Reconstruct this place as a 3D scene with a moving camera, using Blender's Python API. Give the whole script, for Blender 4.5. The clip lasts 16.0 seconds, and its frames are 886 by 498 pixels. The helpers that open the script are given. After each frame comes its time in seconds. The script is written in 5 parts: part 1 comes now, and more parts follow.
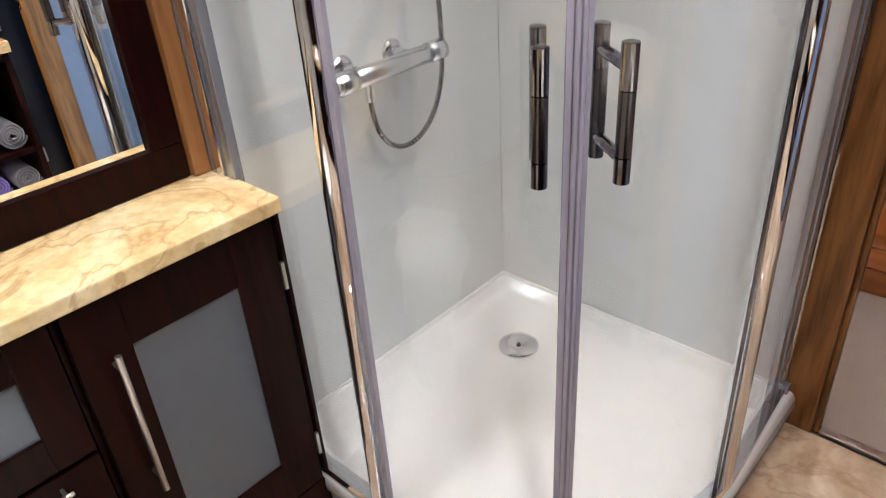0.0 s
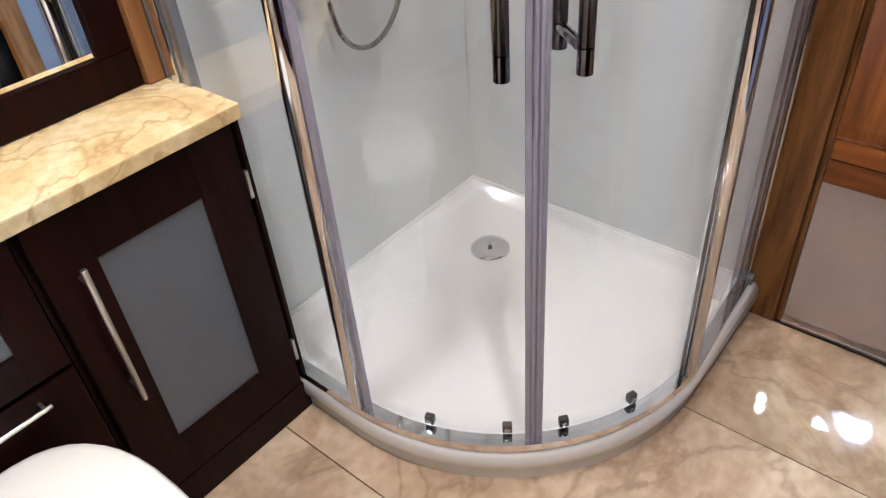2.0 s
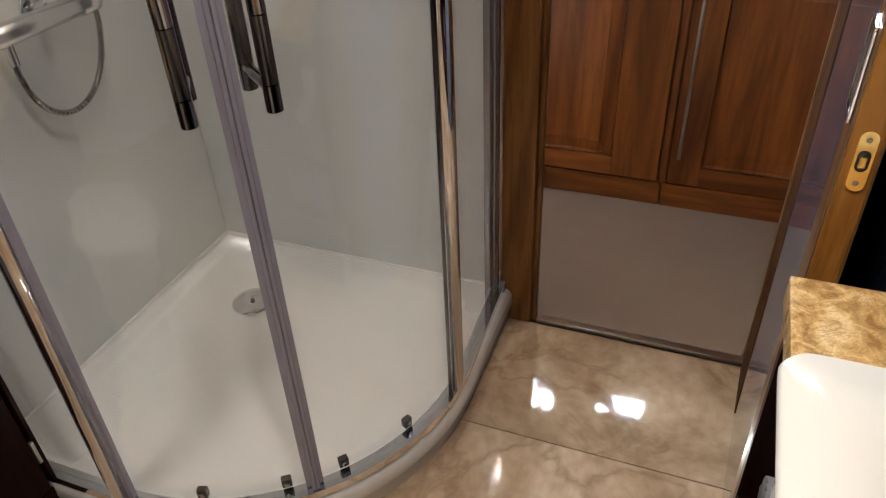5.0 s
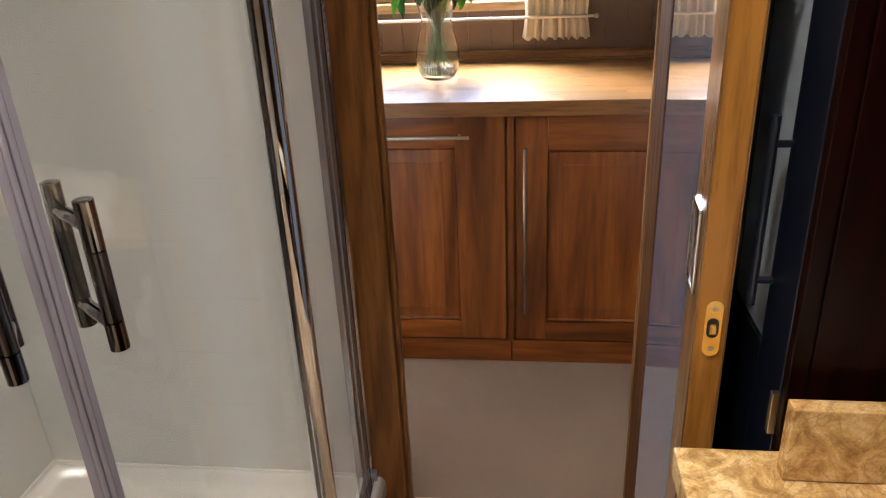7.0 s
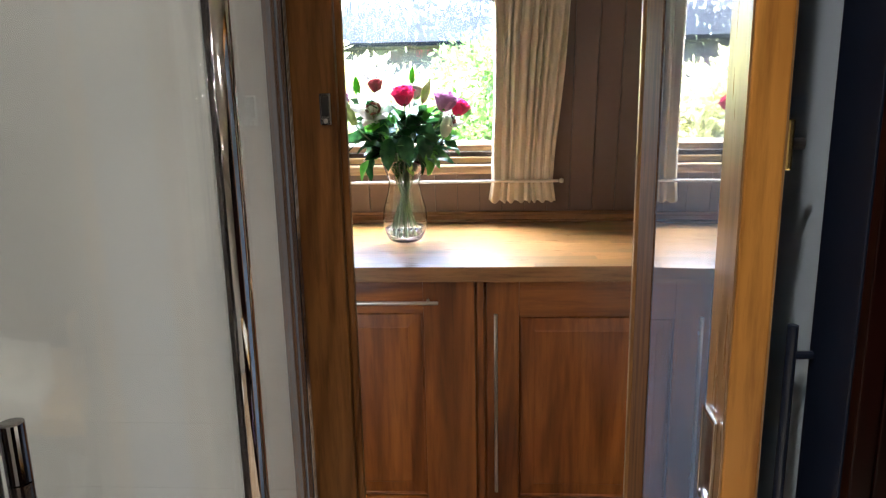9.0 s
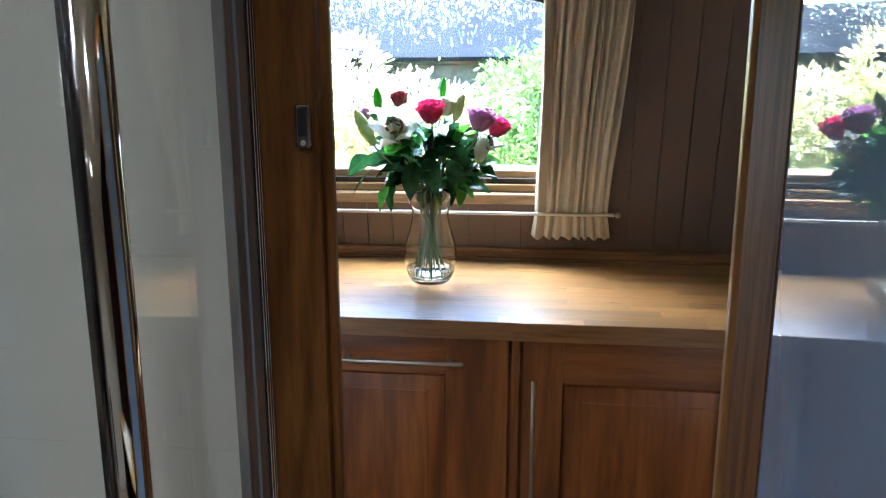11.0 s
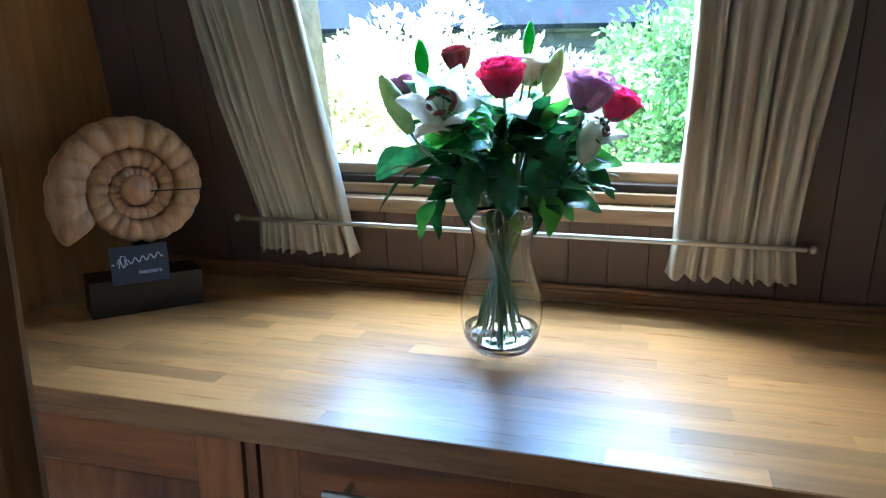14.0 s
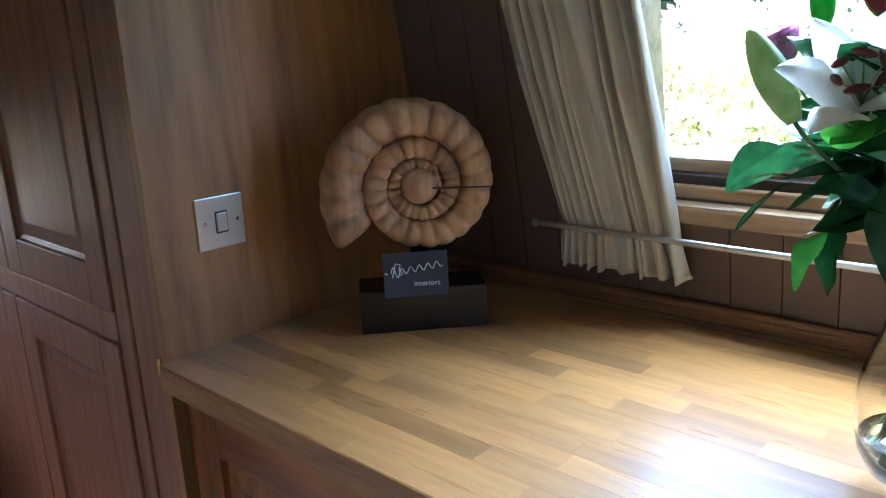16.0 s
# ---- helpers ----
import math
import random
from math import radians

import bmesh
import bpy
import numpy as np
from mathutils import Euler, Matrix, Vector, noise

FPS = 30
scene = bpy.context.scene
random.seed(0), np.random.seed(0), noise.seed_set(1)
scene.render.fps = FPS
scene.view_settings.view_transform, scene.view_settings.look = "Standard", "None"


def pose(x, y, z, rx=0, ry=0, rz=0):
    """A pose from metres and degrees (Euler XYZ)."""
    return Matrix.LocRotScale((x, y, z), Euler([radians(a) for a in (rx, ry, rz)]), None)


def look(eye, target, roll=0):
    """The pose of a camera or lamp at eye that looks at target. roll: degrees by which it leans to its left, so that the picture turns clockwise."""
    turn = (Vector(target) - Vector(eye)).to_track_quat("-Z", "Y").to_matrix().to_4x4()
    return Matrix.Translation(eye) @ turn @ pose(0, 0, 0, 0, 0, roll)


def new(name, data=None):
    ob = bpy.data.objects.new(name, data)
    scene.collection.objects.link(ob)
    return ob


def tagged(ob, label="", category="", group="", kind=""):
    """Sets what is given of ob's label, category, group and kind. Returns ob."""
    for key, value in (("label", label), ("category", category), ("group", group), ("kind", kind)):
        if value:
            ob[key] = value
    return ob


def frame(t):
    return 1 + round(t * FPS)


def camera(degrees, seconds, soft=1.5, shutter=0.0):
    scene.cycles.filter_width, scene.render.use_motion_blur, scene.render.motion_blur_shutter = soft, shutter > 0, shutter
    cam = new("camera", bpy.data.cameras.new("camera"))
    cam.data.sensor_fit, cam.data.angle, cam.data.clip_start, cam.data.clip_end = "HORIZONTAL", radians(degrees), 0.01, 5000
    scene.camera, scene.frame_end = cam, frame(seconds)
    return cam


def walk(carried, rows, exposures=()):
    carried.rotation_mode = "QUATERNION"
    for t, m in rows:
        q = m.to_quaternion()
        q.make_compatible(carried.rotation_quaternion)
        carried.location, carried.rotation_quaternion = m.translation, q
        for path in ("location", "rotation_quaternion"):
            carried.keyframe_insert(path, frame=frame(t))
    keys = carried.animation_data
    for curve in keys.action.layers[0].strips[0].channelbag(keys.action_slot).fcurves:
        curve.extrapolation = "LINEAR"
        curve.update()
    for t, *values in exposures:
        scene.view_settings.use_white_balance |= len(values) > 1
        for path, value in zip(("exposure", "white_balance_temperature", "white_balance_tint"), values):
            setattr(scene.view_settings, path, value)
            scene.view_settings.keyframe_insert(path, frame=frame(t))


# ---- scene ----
cam = camera(62.3, 16.0, 1.2)
PATH = [
    (0.0, 0.1598, 0.2064, 1.3748, -45.98, -31.02, -3.92),
    (0.5, 0.1600, 0.2029, 1.3720, -45.70, -32.95, -4.29),
    (1.0, 0.1599, 0.2025, 1.3680, -45.58, -34.93, -4.80),
    (1.5, 0.1595, 0.1987, 1.3634, -46.24, -36.49, -4.97),
    (2.0, 0.1647, 0.1950, 1.3584, -47.69, -38.12, -4.98),
    (2.5, 0.1714, 0.1941, 1.3506, -50.05, -39.35, -4.72),
    (3.0, 0.1857, 0.1799, 1.3464, -52.94, -40.49, -4.21),
    (5.5, 0.2218, 0.1005, 1.3362, -71.85, -33.04, -2.33),
    (6.0, 0.2374, 0.1102, 1.3443, -75.80, -29.97, -2.28),
    (6.5, 0.2458, 0.1313, 1.3569, -79.35, -26.94, -2.43),
    (7.0, 0.2565, 0.1546, 1.3789, -82.38, -23.96, -2.69),
    (7.5, 0.2707, 0.1676, 1.3996, -84.30, -21.32, -2.70),
    (8.0, 0.2955, 0.1774, 1.4169, -85.28, -18.23, -2.66),
    (8.5, 0.3256, 0.1893, 1.4197, -85.96, -15.21, -1.66),
    (9.0, 0.3555, 0.1984, 1.4216, -86.36, -13.07, -1.19),
    (9.5, 0.4099, 0.1896, 1.4181, -85.75, -11.77, -1.07),
    (10.0, 0.5108, 0.1804, 1.4054, -84.55, -11.09, -0.85),
    (12.5, 1.1017, 0.2057, 1.4189, -81.25, -12.87, -0.04),
    (13.0, 1.2298, 0.2164, 1.4104, -81.72, -12.85, 0.61),
    (13.5, 1.3653, 0.2242, 1.3992, -79.60, -13.15, 0.80),
    (14.0, 1.5055, 0.2229, 1.3815, -73.63, -13.51, -0.27),
    (14.5, 1.6281, 0.2317, 1.3637, -66.66, -14.33, -2.59),
    (15.0, 1.7288, 0.2643, 1.3437, -60.20, -14.29, -2.27),
    (15.5, 1.8076, 0.3179, 1.3468, -54.34, -14.57, -2.48),
    (16.0, 1.8548, 0.3807, 1.3648, -47.98, -14.72, -2.38),
]

# exposure of the walk is in EXPOSURES; lights stay as they are
EXPOSURES = [(0.0, 6.12, 5650, 14), (3.0, 5.88, 5600, 15), (5.5, 5.08, 6450, 14), (8.0, 5.75, 6550, 12), (9.0, 5.4, 6050, 9),
             (10.2, 4.95, 5650, 5), (12.5, 4.75, 4800, 0), (14.0, 4.45, 4600, -4), (15.0, 4.4, 4650, -4), (16.0, 4.5, 4750, 1)]
walk(cam, [(t, pose(x, y, z, 0, 0, yaw) @ pose(0, 0, 0, 90 + pitch) @ pose(0, 0, 0, 0, 0, roll)) for t, x, y, z, yaw, pitch, roll in PATH], EXPOSURES)

# ---- world, sun, lamps ----
world = bpy.data.worlds.new("sky")
scene.world = world
world.use_nodes = True
wn = world.node_tree.nodes
sky = wn.new("ShaderNodeTexSky")
sky.sky_type, sky.sun_disc = "NISHITA", False
sky.sun_elevation, sky.sun_rotation = radians(48), radians(0)
world.node_tree.links.new(sky.outputs[0], wn["Background"].inputs[0])
sky.dust_density, sky.ozone_density = 5.0, 0.6
wn["Background"].inputs[1].default_value = 0.15
sun = new("sun", bpy.data.lights.new("sun", "SUN"))
sun.data.energy, sun.data.angle, sun.data.color = 5.0, radians(0.6), (1.0, 0.95, 0.87)
sun.matrix_world = look((4.2, 8, 9), (4, 0, 0))


def area(name, eye, target, w, h, watts, colour, disk=False):
    lamp = new(name, bpy.data.lights.new(name, "AREA"))
    lamp.data.shape = "DISK" if disk else "RECTANGLE"
    lamp.data.size, lamp.data.size_y, lamp.data.energy, lamp.data.color = w, h, watts, colour
    lamp.matrix_world = look(eye, target)
    return lamp


# daylight in the window's opening
area("window_daylight", (3.00, 0.56, 1.690), (2.40, 0.42, 0.90), 0.78, 0.07, 0.80, (0.86, 0.95, 1.0)).data.spread = radians(94)


# ---- materials ----
def nodes(name, rough=0.5, metal=0.0, colour=(0.5, 0.5, 0.5), **more):
    m = bpy.data.materials.new(name)
    m.use_nodes = True
    nt = m.node_tree
    b = nt.nodes["Principled BSDF"]
    b.inputs["Roughness"].default_value, b.inputs["Metallic"].default_value = rough, metal
    b.inputs["Base Color"].default_value = (*colour, 1)
    for key, value in more.items():
        b.inputs[key.replace("_", " ")].default_value = value
    return m, nt, b


def node(nt, kind, **values):
    n = nt.nodes.new(kind)
    for key, value in values.items():
        n.inputs[key].default_value = value
    return n


def ramp(nt, fac, stops):
    r = nt.nodes.new("ShaderNodeValToRGB")
    while len(r.color_ramp.elements) < len(stops):
        r.color_ramp.elements.new(0.5)
    for e, (p, c) in zip(r.color_ramp.elements, stops):
        e.position, e.color = p, (*c, 1)
    nt.links.new(fac, r.inputs[0])
    return r.outputs[0]


def mixed(nt, a, b, fac, blend="MIX"):
    m = nt.nodes.new("ShaderNodeMix")
    m.data_type, m.blend_type = "RGBA", blend
    for value, sock in ((fac, m.inputs[0]), (a, m.inputs[6]), (b, m.inputs[7])):
        if isinstance(value, (int, float)):
            sock.default_value = value
        elif isinstance(value, tuple):
            sock.default_value = (*value, 1)
        else:
            nt.links.new(value, sock)
    return m.outputs[2]


def relief(nt, b, height, strength, distance=0.002):
    bump = node(nt, "ShaderNodeBump", Strength=strength, Distance=distance)
    nt.links.new(height, bump.inputs["Height"])
    nt.links.new(bump.outputs[0], b.inputs["Normal"])


def coords(nt, scale, jitter=True):
    """Object coordinates, shifted by each object's random number."""
    tc, info = nt.nodes.new("ShaderNodeTexCoord"), nt.nodes.new("ShaderNodeObjectInfo")
    geo = nt.nodes.new("ShaderNodeNewGeometry")
    mp = node(nt, "ShaderNodeMapping", Scale=scale)
    nt.links.new(geo.outputs["Position"], mp.inputs["Vector"])
    if jitter:
        mul = nt.nodes.new("ShaderNodeMath")
        mul.operation = "MULTIPLY"
        mul.inputs[1].default_value = 37.0
        nt.links.new(info.outputs["Random"], mul.inputs[0])
        cmb = nt.nodes.new("ShaderNodeCombineXYZ")
        for k in range(3):
            nt.links.new(mul.outputs[0], cmb.inputs[k])
        nt.links.new(cmb.outputs[0], mp.inputs["Location"])
    return mp.outputs[0], info.outputs["Random"]


def wood(name, light, dark, axis="z", fine=60.0, rough=0.32, vary=0.25, figure=0.5, coat=0.0, lines=0.5, blotch=0.25):
    """Timber with grain along one axis: broad figure, fine pores, a tone for each piece."""
    m, nt, b = nodes(name, rough, Coat_Weight=coat, Coat_Roughness=0.36)
    along = {"x": (0.09, 1, 1), "y": (1, 0.09, 1), "z": (1, 1, 0.09)}[axis]
    v, rnd = coords(nt, tuple(a * fine for a in along))
    n1 = node(nt, "ShaderNodeTexNoise", Scale=1.0, Detail=6.0, Roughness=0.65)
    nt.links.new(v, n1.inputs["Vector"])
    v2, _ = coords(nt, tuple(a * 9 for a in along))
    n2 = node(nt, "ShaderNodeTexNoise", Scale=1.0, Detail=3.0, Distortion=1.2)
    nt.links.new(v2, n2.inputs["Vector"])
    wave = nt.nodes.new("ShaderNodeTexWave")
    wave.bands_direction = "DIAGONAL"
    for key, value in (("Scale", 1.6), ("Distortion", 11.0), ("Detail", 3.0), ("Detail Scale", 0.7)):
        wave.inputs[key].default_value = value
    nt.links.new(v2, wave.inputs["Vector"])
    mid = tuple((p + q) / 2 for p, q in zip(light, dark))
    base = ramp(nt, n2.outputs[0], [(0.5 - blotch, dark), (0.5, mid), (0.5 + blotch, light)])
    c = mixed(nt, base, ramp(nt, wave.outputs[0], [(0.0, dark), (0.55, light)]), figure)
    pores = ramp(nt, n1.outputs[0], [(0.3, tuple(q * 0.5 for q in dark)), (0.55, (1, 1, 1))])
    c = mixed(nt, c, pores, lines, "MULTIPLY")
    tone = ramp(nt, rnd, [(0.0, (1 - vary,) * 3), (1.0, (1 + vary * 0.6,) * 3)])
    c = mixed(nt, c, tone, 1.0, "MULTIPLY")
    nt.links.new(c, b.inputs["Base Color"])
    rr = nt.nodes.new("ShaderNodeMapRange")
    rr.inputs["To Min"].default_value, rr.inputs["To Max"].default_value = rough + 0.12, rough - 0.05
    nt.links.new(n1.outputs[0], rr.inputs[0])
    nt.links.new(rr.outputs[0], b.inputs["Roughness"])
    relief(nt, b, n1.outputs[0], 0.12, 0.001)
    return m


def stone(name, stops, scale, rough, vein=(0.3, 0.2, 0.12), vein_amount=0.5, coat=0.0):
    """Polished marble: clouds of colour, thin veins, small pits."""
    m, nt, b = nodes(name, rough, Coat_Weight=coat, Coat_Roughness=0.04)
    v, rnd = coords(nt, (1, 1, 1))
    n1 = node(nt, "ShaderNodeTexNoise", Scale=scale, Detail=8.0, Roughness=0.6, Distortion=1.5)
    n2 = node(nt, "ShaderNodeTexNoise", Scale=scale * 0.6, Detail=5.0, Distortion=3.0)
    n3 = node(nt, "ShaderNodeTexNoise", Scale=scale * 12, Detail=3.0)
    for n in (n1, n2, n3):
        nt.links.new(v, n.inputs["Vector"])
    c = ramp(nt, n1.outputs[0], stops)
    lines = ramp(nt, n2.outputs[0], [(0.47, (0, 0, 0)), (0.497, (1, 1, 1)), (0.53, (0, 0, 0))])
    fac = nt.nodes.new("ShaderNodeMath")
    fac.operation = "MULTIPLY"
    fac.inputs[1].default_value = vein_amount
    nt.links.new(lines, fac.inputs[0])
    c = mixed(nt, c, vein, fac.outputs[0])
    c = mixed(nt, c, ramp(nt, n3.outputs[0], [(0.35, (0.82, 0.78, 0.74)), (0.6, (1, 1, 1))]), 0.8, "MULTIPLY")
    nt.links.new(c, b.inputs["Base Color"])
    relief(nt, b, n3.outputs[0], 0.03, 0.001)
    return m


def painted(name, colour, rough, speck=0.06, scale=40.0, bump=0.1, **more):
    """Paint, plaster, acrylic or cloth: a plain colour with slight blotches and fine relief."""
    m, nt, b = nodes(name, rough, 0.0, colour, **more)
    v, rnd = coords(nt, (1, 1, 1))
    n1 = node(nt, "ShaderNodeTexNoise", Scale=scale, Detail=4.0)
    n2 = node(nt, "ShaderNodeTexNoise", Scale=3.0, Detail=3.0)
    nt.links.new(v, n1.inputs["Vector"]), nt.links.new(v, n2.inputs["Vector"])
    c = mixed(nt, tuple(q * (1 - speck) for q in colour), tuple(min(1, q * (1 + speck)) for q in colour), n2.outputs[0])
    c = mixed(nt, c, ramp(nt, n1.outputs[0], [(0.3, (1 - speck,) * 3), (0.7, (1, 1, 1))]), 1.0, "MULTIPLY")
    nt.links.new(c, b.inputs["Base Color"])
    relief(nt, b, n1.outputs[0], bump, 0.001)
    return m


def metal(name, colour, rough, brushed=False):
    m, nt, b = nodes(name, rough, 1.0, colour)
    v, _ = coords(nt, (30, 30, 30) if not brushed else (20, 20, 900))
    n = node(nt, "ShaderNodeTexNoise", Scale=1.0, Detail=3.0)
    nt.links.new(v, n.inputs["Vector"])
    rr = nt.nodes.new("ShaderNodeMapRange")
    rr.inputs["To Min"].default_value, rr.inputs["To Max"].default_value = rough * 0.92, rough * 1.1 + 0.01
    nt.links.new(n.outputs[0], rr.inputs[0])
    nt.links.new(rr.outputs[0], b.inputs["Roughness"])
    return m


def clear_pane(name, tint=(0.98, 0.99, 0.99), gloss=1.0):
    """A thin sheet of glass: it lets light straight through and mirrors more at a slant."""
    m = bpy.data.materials.new(name)
    m.use_nodes = True
    nt = m.node_tree
    nt.nodes.clear()
    out, mix = nt.nodes.new("ShaderNodeOutputMaterial"), nt.nodes.new("ShaderNodeMixShader")
    tr = node(nt, "ShaderNodeBsdfTransparent", Color=(*tint, 1))
    gl = node(nt, "ShaderNodeBsdfGlossy", Roughness=0.01, Color=(gloss, gloss, gloss, 1))
    lw = node(nt, "ShaderNodeLayerWeight", Blend=0.5)
    edge = nt.nodes.new("ShaderNodeMath")
    edge.operation = "POWER"
    edge.inputs[1].default_value = 4.5
    nt.links.new(lw.outputs["Facing"], edge.inputs[0])
    fr = nt.nodes.new("ShaderNodeMath")
    fr.operation = "MULTIPLY_ADD"
    fr.inputs[1].default_value, fr.inputs[2].default_value = 0.60, 0.06
    nt.links.new(edge.outputs[0], fr.inputs[0])
    nt.links.new(fr.outputs[0], mix.inputs[0])
    nt.links.new(tr.outputs[0], mix.inputs[1]), nt.links.new(gl.outputs[0], mix.inputs[2])
    nt.links.new(mix.outputs[0], out.inputs[0])
    return m


OAK = wood("cupboard_oak", (0.37, 0.118, 0.023), (0.140, 0.034, 0.006), "z", 60, 0.28, 0.22, 0.14, 0.0, 0.34, 0.13)
OAK_H = wood("cupboard_oak_rail", (0.37, 0.118, 0.023), (0.140, 0.034, 0.006), "y", 60, 0.28, 0.22, 0.14, 0.0, 0.34, 0.13)
STAVE = wood("worktop_stave", (0.56, 0.285, 0.088), (0.36, 0.160, 0.042), "y", 70, 0.26, 0.37, 0.2, 1.0, 0.32)
STAVE.node_tree.nodes["Principled BSDF"].inputs["Coat IOR"].default_value = 1.75
PALE_OAK = wood("pale_oak_panel", (0.43, 0.200, 0.062), (0.24, 0.100, 0.028), "z", 40, 0.42, 0.1, 0.22, 0.0, 0.38)
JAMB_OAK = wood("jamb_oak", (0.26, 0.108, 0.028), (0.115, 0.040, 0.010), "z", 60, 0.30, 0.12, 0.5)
# matt oak for the door's far stile, hinge-side shade put into its colour
DULL_SHADED_OAK = wood("dull_shaded_oak", (0.115, 0.045, 0.012), (0.05, 0.018, 0.005), "z", 60, 0.62, 0.1, 0.4)
DULL_SHADED_OAK.node_tree.nodes["Principled BSDF"].inputs["Specular IOR Level"].default_value = 0.05
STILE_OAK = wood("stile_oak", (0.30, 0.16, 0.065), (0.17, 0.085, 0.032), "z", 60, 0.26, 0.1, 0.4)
EDGE_OAK = wood("door_oak", (0.52, 0.24, 0.05), (0.32, 0.13, 0.022), "z", 60, 0.32, 0.1, 0.4)
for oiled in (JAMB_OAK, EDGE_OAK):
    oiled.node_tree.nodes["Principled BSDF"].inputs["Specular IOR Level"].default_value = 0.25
TRIM_OAK = wood("trim_oak", (0.30, 0.14, 0.05), (0.15, 0.06, 0.02), "y", 60, 0.35, 0.1, 0.4)
WARDROBE = wood("wardrobe_wood", (0.29, 0.125, 0.070), (0.20, 0.083, 0.045), "z", 60, 0.44, 0.10, 0.35, 0.0, 0.28)
MAHOGANY = wood("dark_mahogany", (0.017, 0.003, 0.002), (0.006, 0.0013, 0.001), "z", 60, 0.28, 0.15, 0.4)
MAHOGANY.node_tree.nodes["Principled BSDF"].inputs["Specular IOR Level"].default_value = 0.11
SHELL_WOOD = wood("carved_wood", (0.64, 0.37, 0.18), (0.40, 0.19, 0.08), "z", 45, 0.5, 0.1, 0.5)
MARBLE = stone("cream_marble", [(0.28, (0.64, 0.42, 0.18)), (0.5, (0.82, 0.62, 0.31)), (0.72, (0.89, 0.75, 0.46))], 4.0, 0.10, (0.46, 0.27, 0.11), 0.6, 0.3)
TRAVERTINE = stone("travertine", [(0.34, (0.42, 0.235, 0.08)), (0.5, (0.70, 0.45, 0.18)), (0.66, (0.88, 0.66, 0.36))], 26.0, 0.16, (0.26, 0.14, 0.06), 0.45, 0.1)
TILE = stone("floor_marble", [(0.30, (0.34, 0.225, 0.130)), (0.5, (0.53, 0.39, 0.255)), (0.70, (0.66, 0.53, 0.375))], 2.4, 0.035, (0.20, 0.115, 0.06), 0.42, 0.5)
GROUT = painted("grout", (0.16, 0.11, 0.08), 0.8)
ACRYLIC = painted("white_acrylic", (0.78, 0.76, 0.715), 0.14, 0.02, 8.0, 0.01)
PANEL = painted("shower_panel", (0.715, 0.720, 0.695), 0.16, 0.02, 6.0, 0.01, Specular_IOR_Level=0.18)
CERAMIC = painted("glazed_ceramic", (0.86, 0.82, 0.72), 0.08, 0.01, 5.0, 0.0)
CHROME = metal("chrome", (0.80, 0.80, 0.82), 0.06)
ALUMINIUM = metal("polished_aluminium", (0.40, 0.42, 0.46), 0.17)
ALUMINIUM.node_tree.nodes["Principled BSDF"].inputs["Metallic"].default_value = 0.7
DARK_CHROME = metal("dark_chrome", (0.34, 0.32, 0.32), 0.07)
GUNMETAL = metal("smoked_chrome", (0.20, 0.185, 0.185), 0.20)
STEEL = metal("brushed_steel", (0.56, 0.53, 0.49), 0.28, True)
BRASS = metal("lacquered_brass", (0.85, 0.62, 0.24), 0.16)
RECESS = painted("bronzed_recess", (0.055, 0.035, 0.028), 0.25)
BLACK = painted("black_plastic", (0.015, 0.014, 0.014), 0.35)
SEAL = painted("seal_strip", (0.42, 0.39, 0.46), 0.25, 0.05, 30, 0.0, Alpha=0.82)
GLASS = clear_pane("shower_glass")
WINDOW_GLASS = clear_pane("window_glass", (0.97, 0.98, 0.99), 0.35)
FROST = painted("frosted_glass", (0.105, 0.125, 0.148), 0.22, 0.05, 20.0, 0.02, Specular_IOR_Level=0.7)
MIRROR = metal("mirror_silver", (0.93, 0.94, 0.94), 0.003)
BLUE = painted("blue_grey_gloss", (0.15, 0.20, 0.285), 0.02, 0.03, 20.0, 0.0, Coat_Weight=0.7, Coat_Roughness=0.008)
BROWN = painted("brown_wall_paint", (0.125, 0.075, 0.055), 0.45, 0.06, 60.0, 0.12)
GROOVE = painted("groove_shadow_gap", (0.05, 0.03, 0.022), 0.8)
PLASTER = painted("cream_plaster", (0.70, 0.66, 0.58), 0.7)
CARPET = painted("beige_carpet", (0.30, 0.22, 0.165), 0.95, 0.20, 420.0, 0.9, Sheen_Weight=0.3)
CLOTH = painted("cream_cloth", (0.58, 0.50, 0.38), 0.85, 0.06, 500.0, 0.35, Sheen_Weight=0.25)
PLINTH = painted("black_lacquer", (0.012, 0.010, 0.010), 0.25)
NAVY = painted("navy_lacquer", (0.006, 0.009, 0.020), 0.28, 0.1, 20.0, 0.02)
# frosted glass with a bright reflection put into its base colour
BRIGHTENED_FROST = painted("brightened_frosted_glass", (0.52, 0.60, 0.68), 0.22, 0.05, 20.0, 0.02, Specular_IOR_Level=0.7)
CARD = painted("navy_card", (0.035, 0.038, 0.055), 0.5)
INK = painted("white_print", (0.75, 0.75, 0.78), 0.6)
LILAC = painted("lilac_towel", (0.24, 0.18, 0.44), 0.95, 0.15, 300.0, 0.8)
GREY_TOWEL = painted("grey_towel", (0.32, 0.31, 0.33), 0.95, 0.15, 300.0, 0.8)
WHITE_TOWEL = painted("white_towel", (0.70, 0.69, 0.68), 0.95, 0.1, 300.0, 0.8)


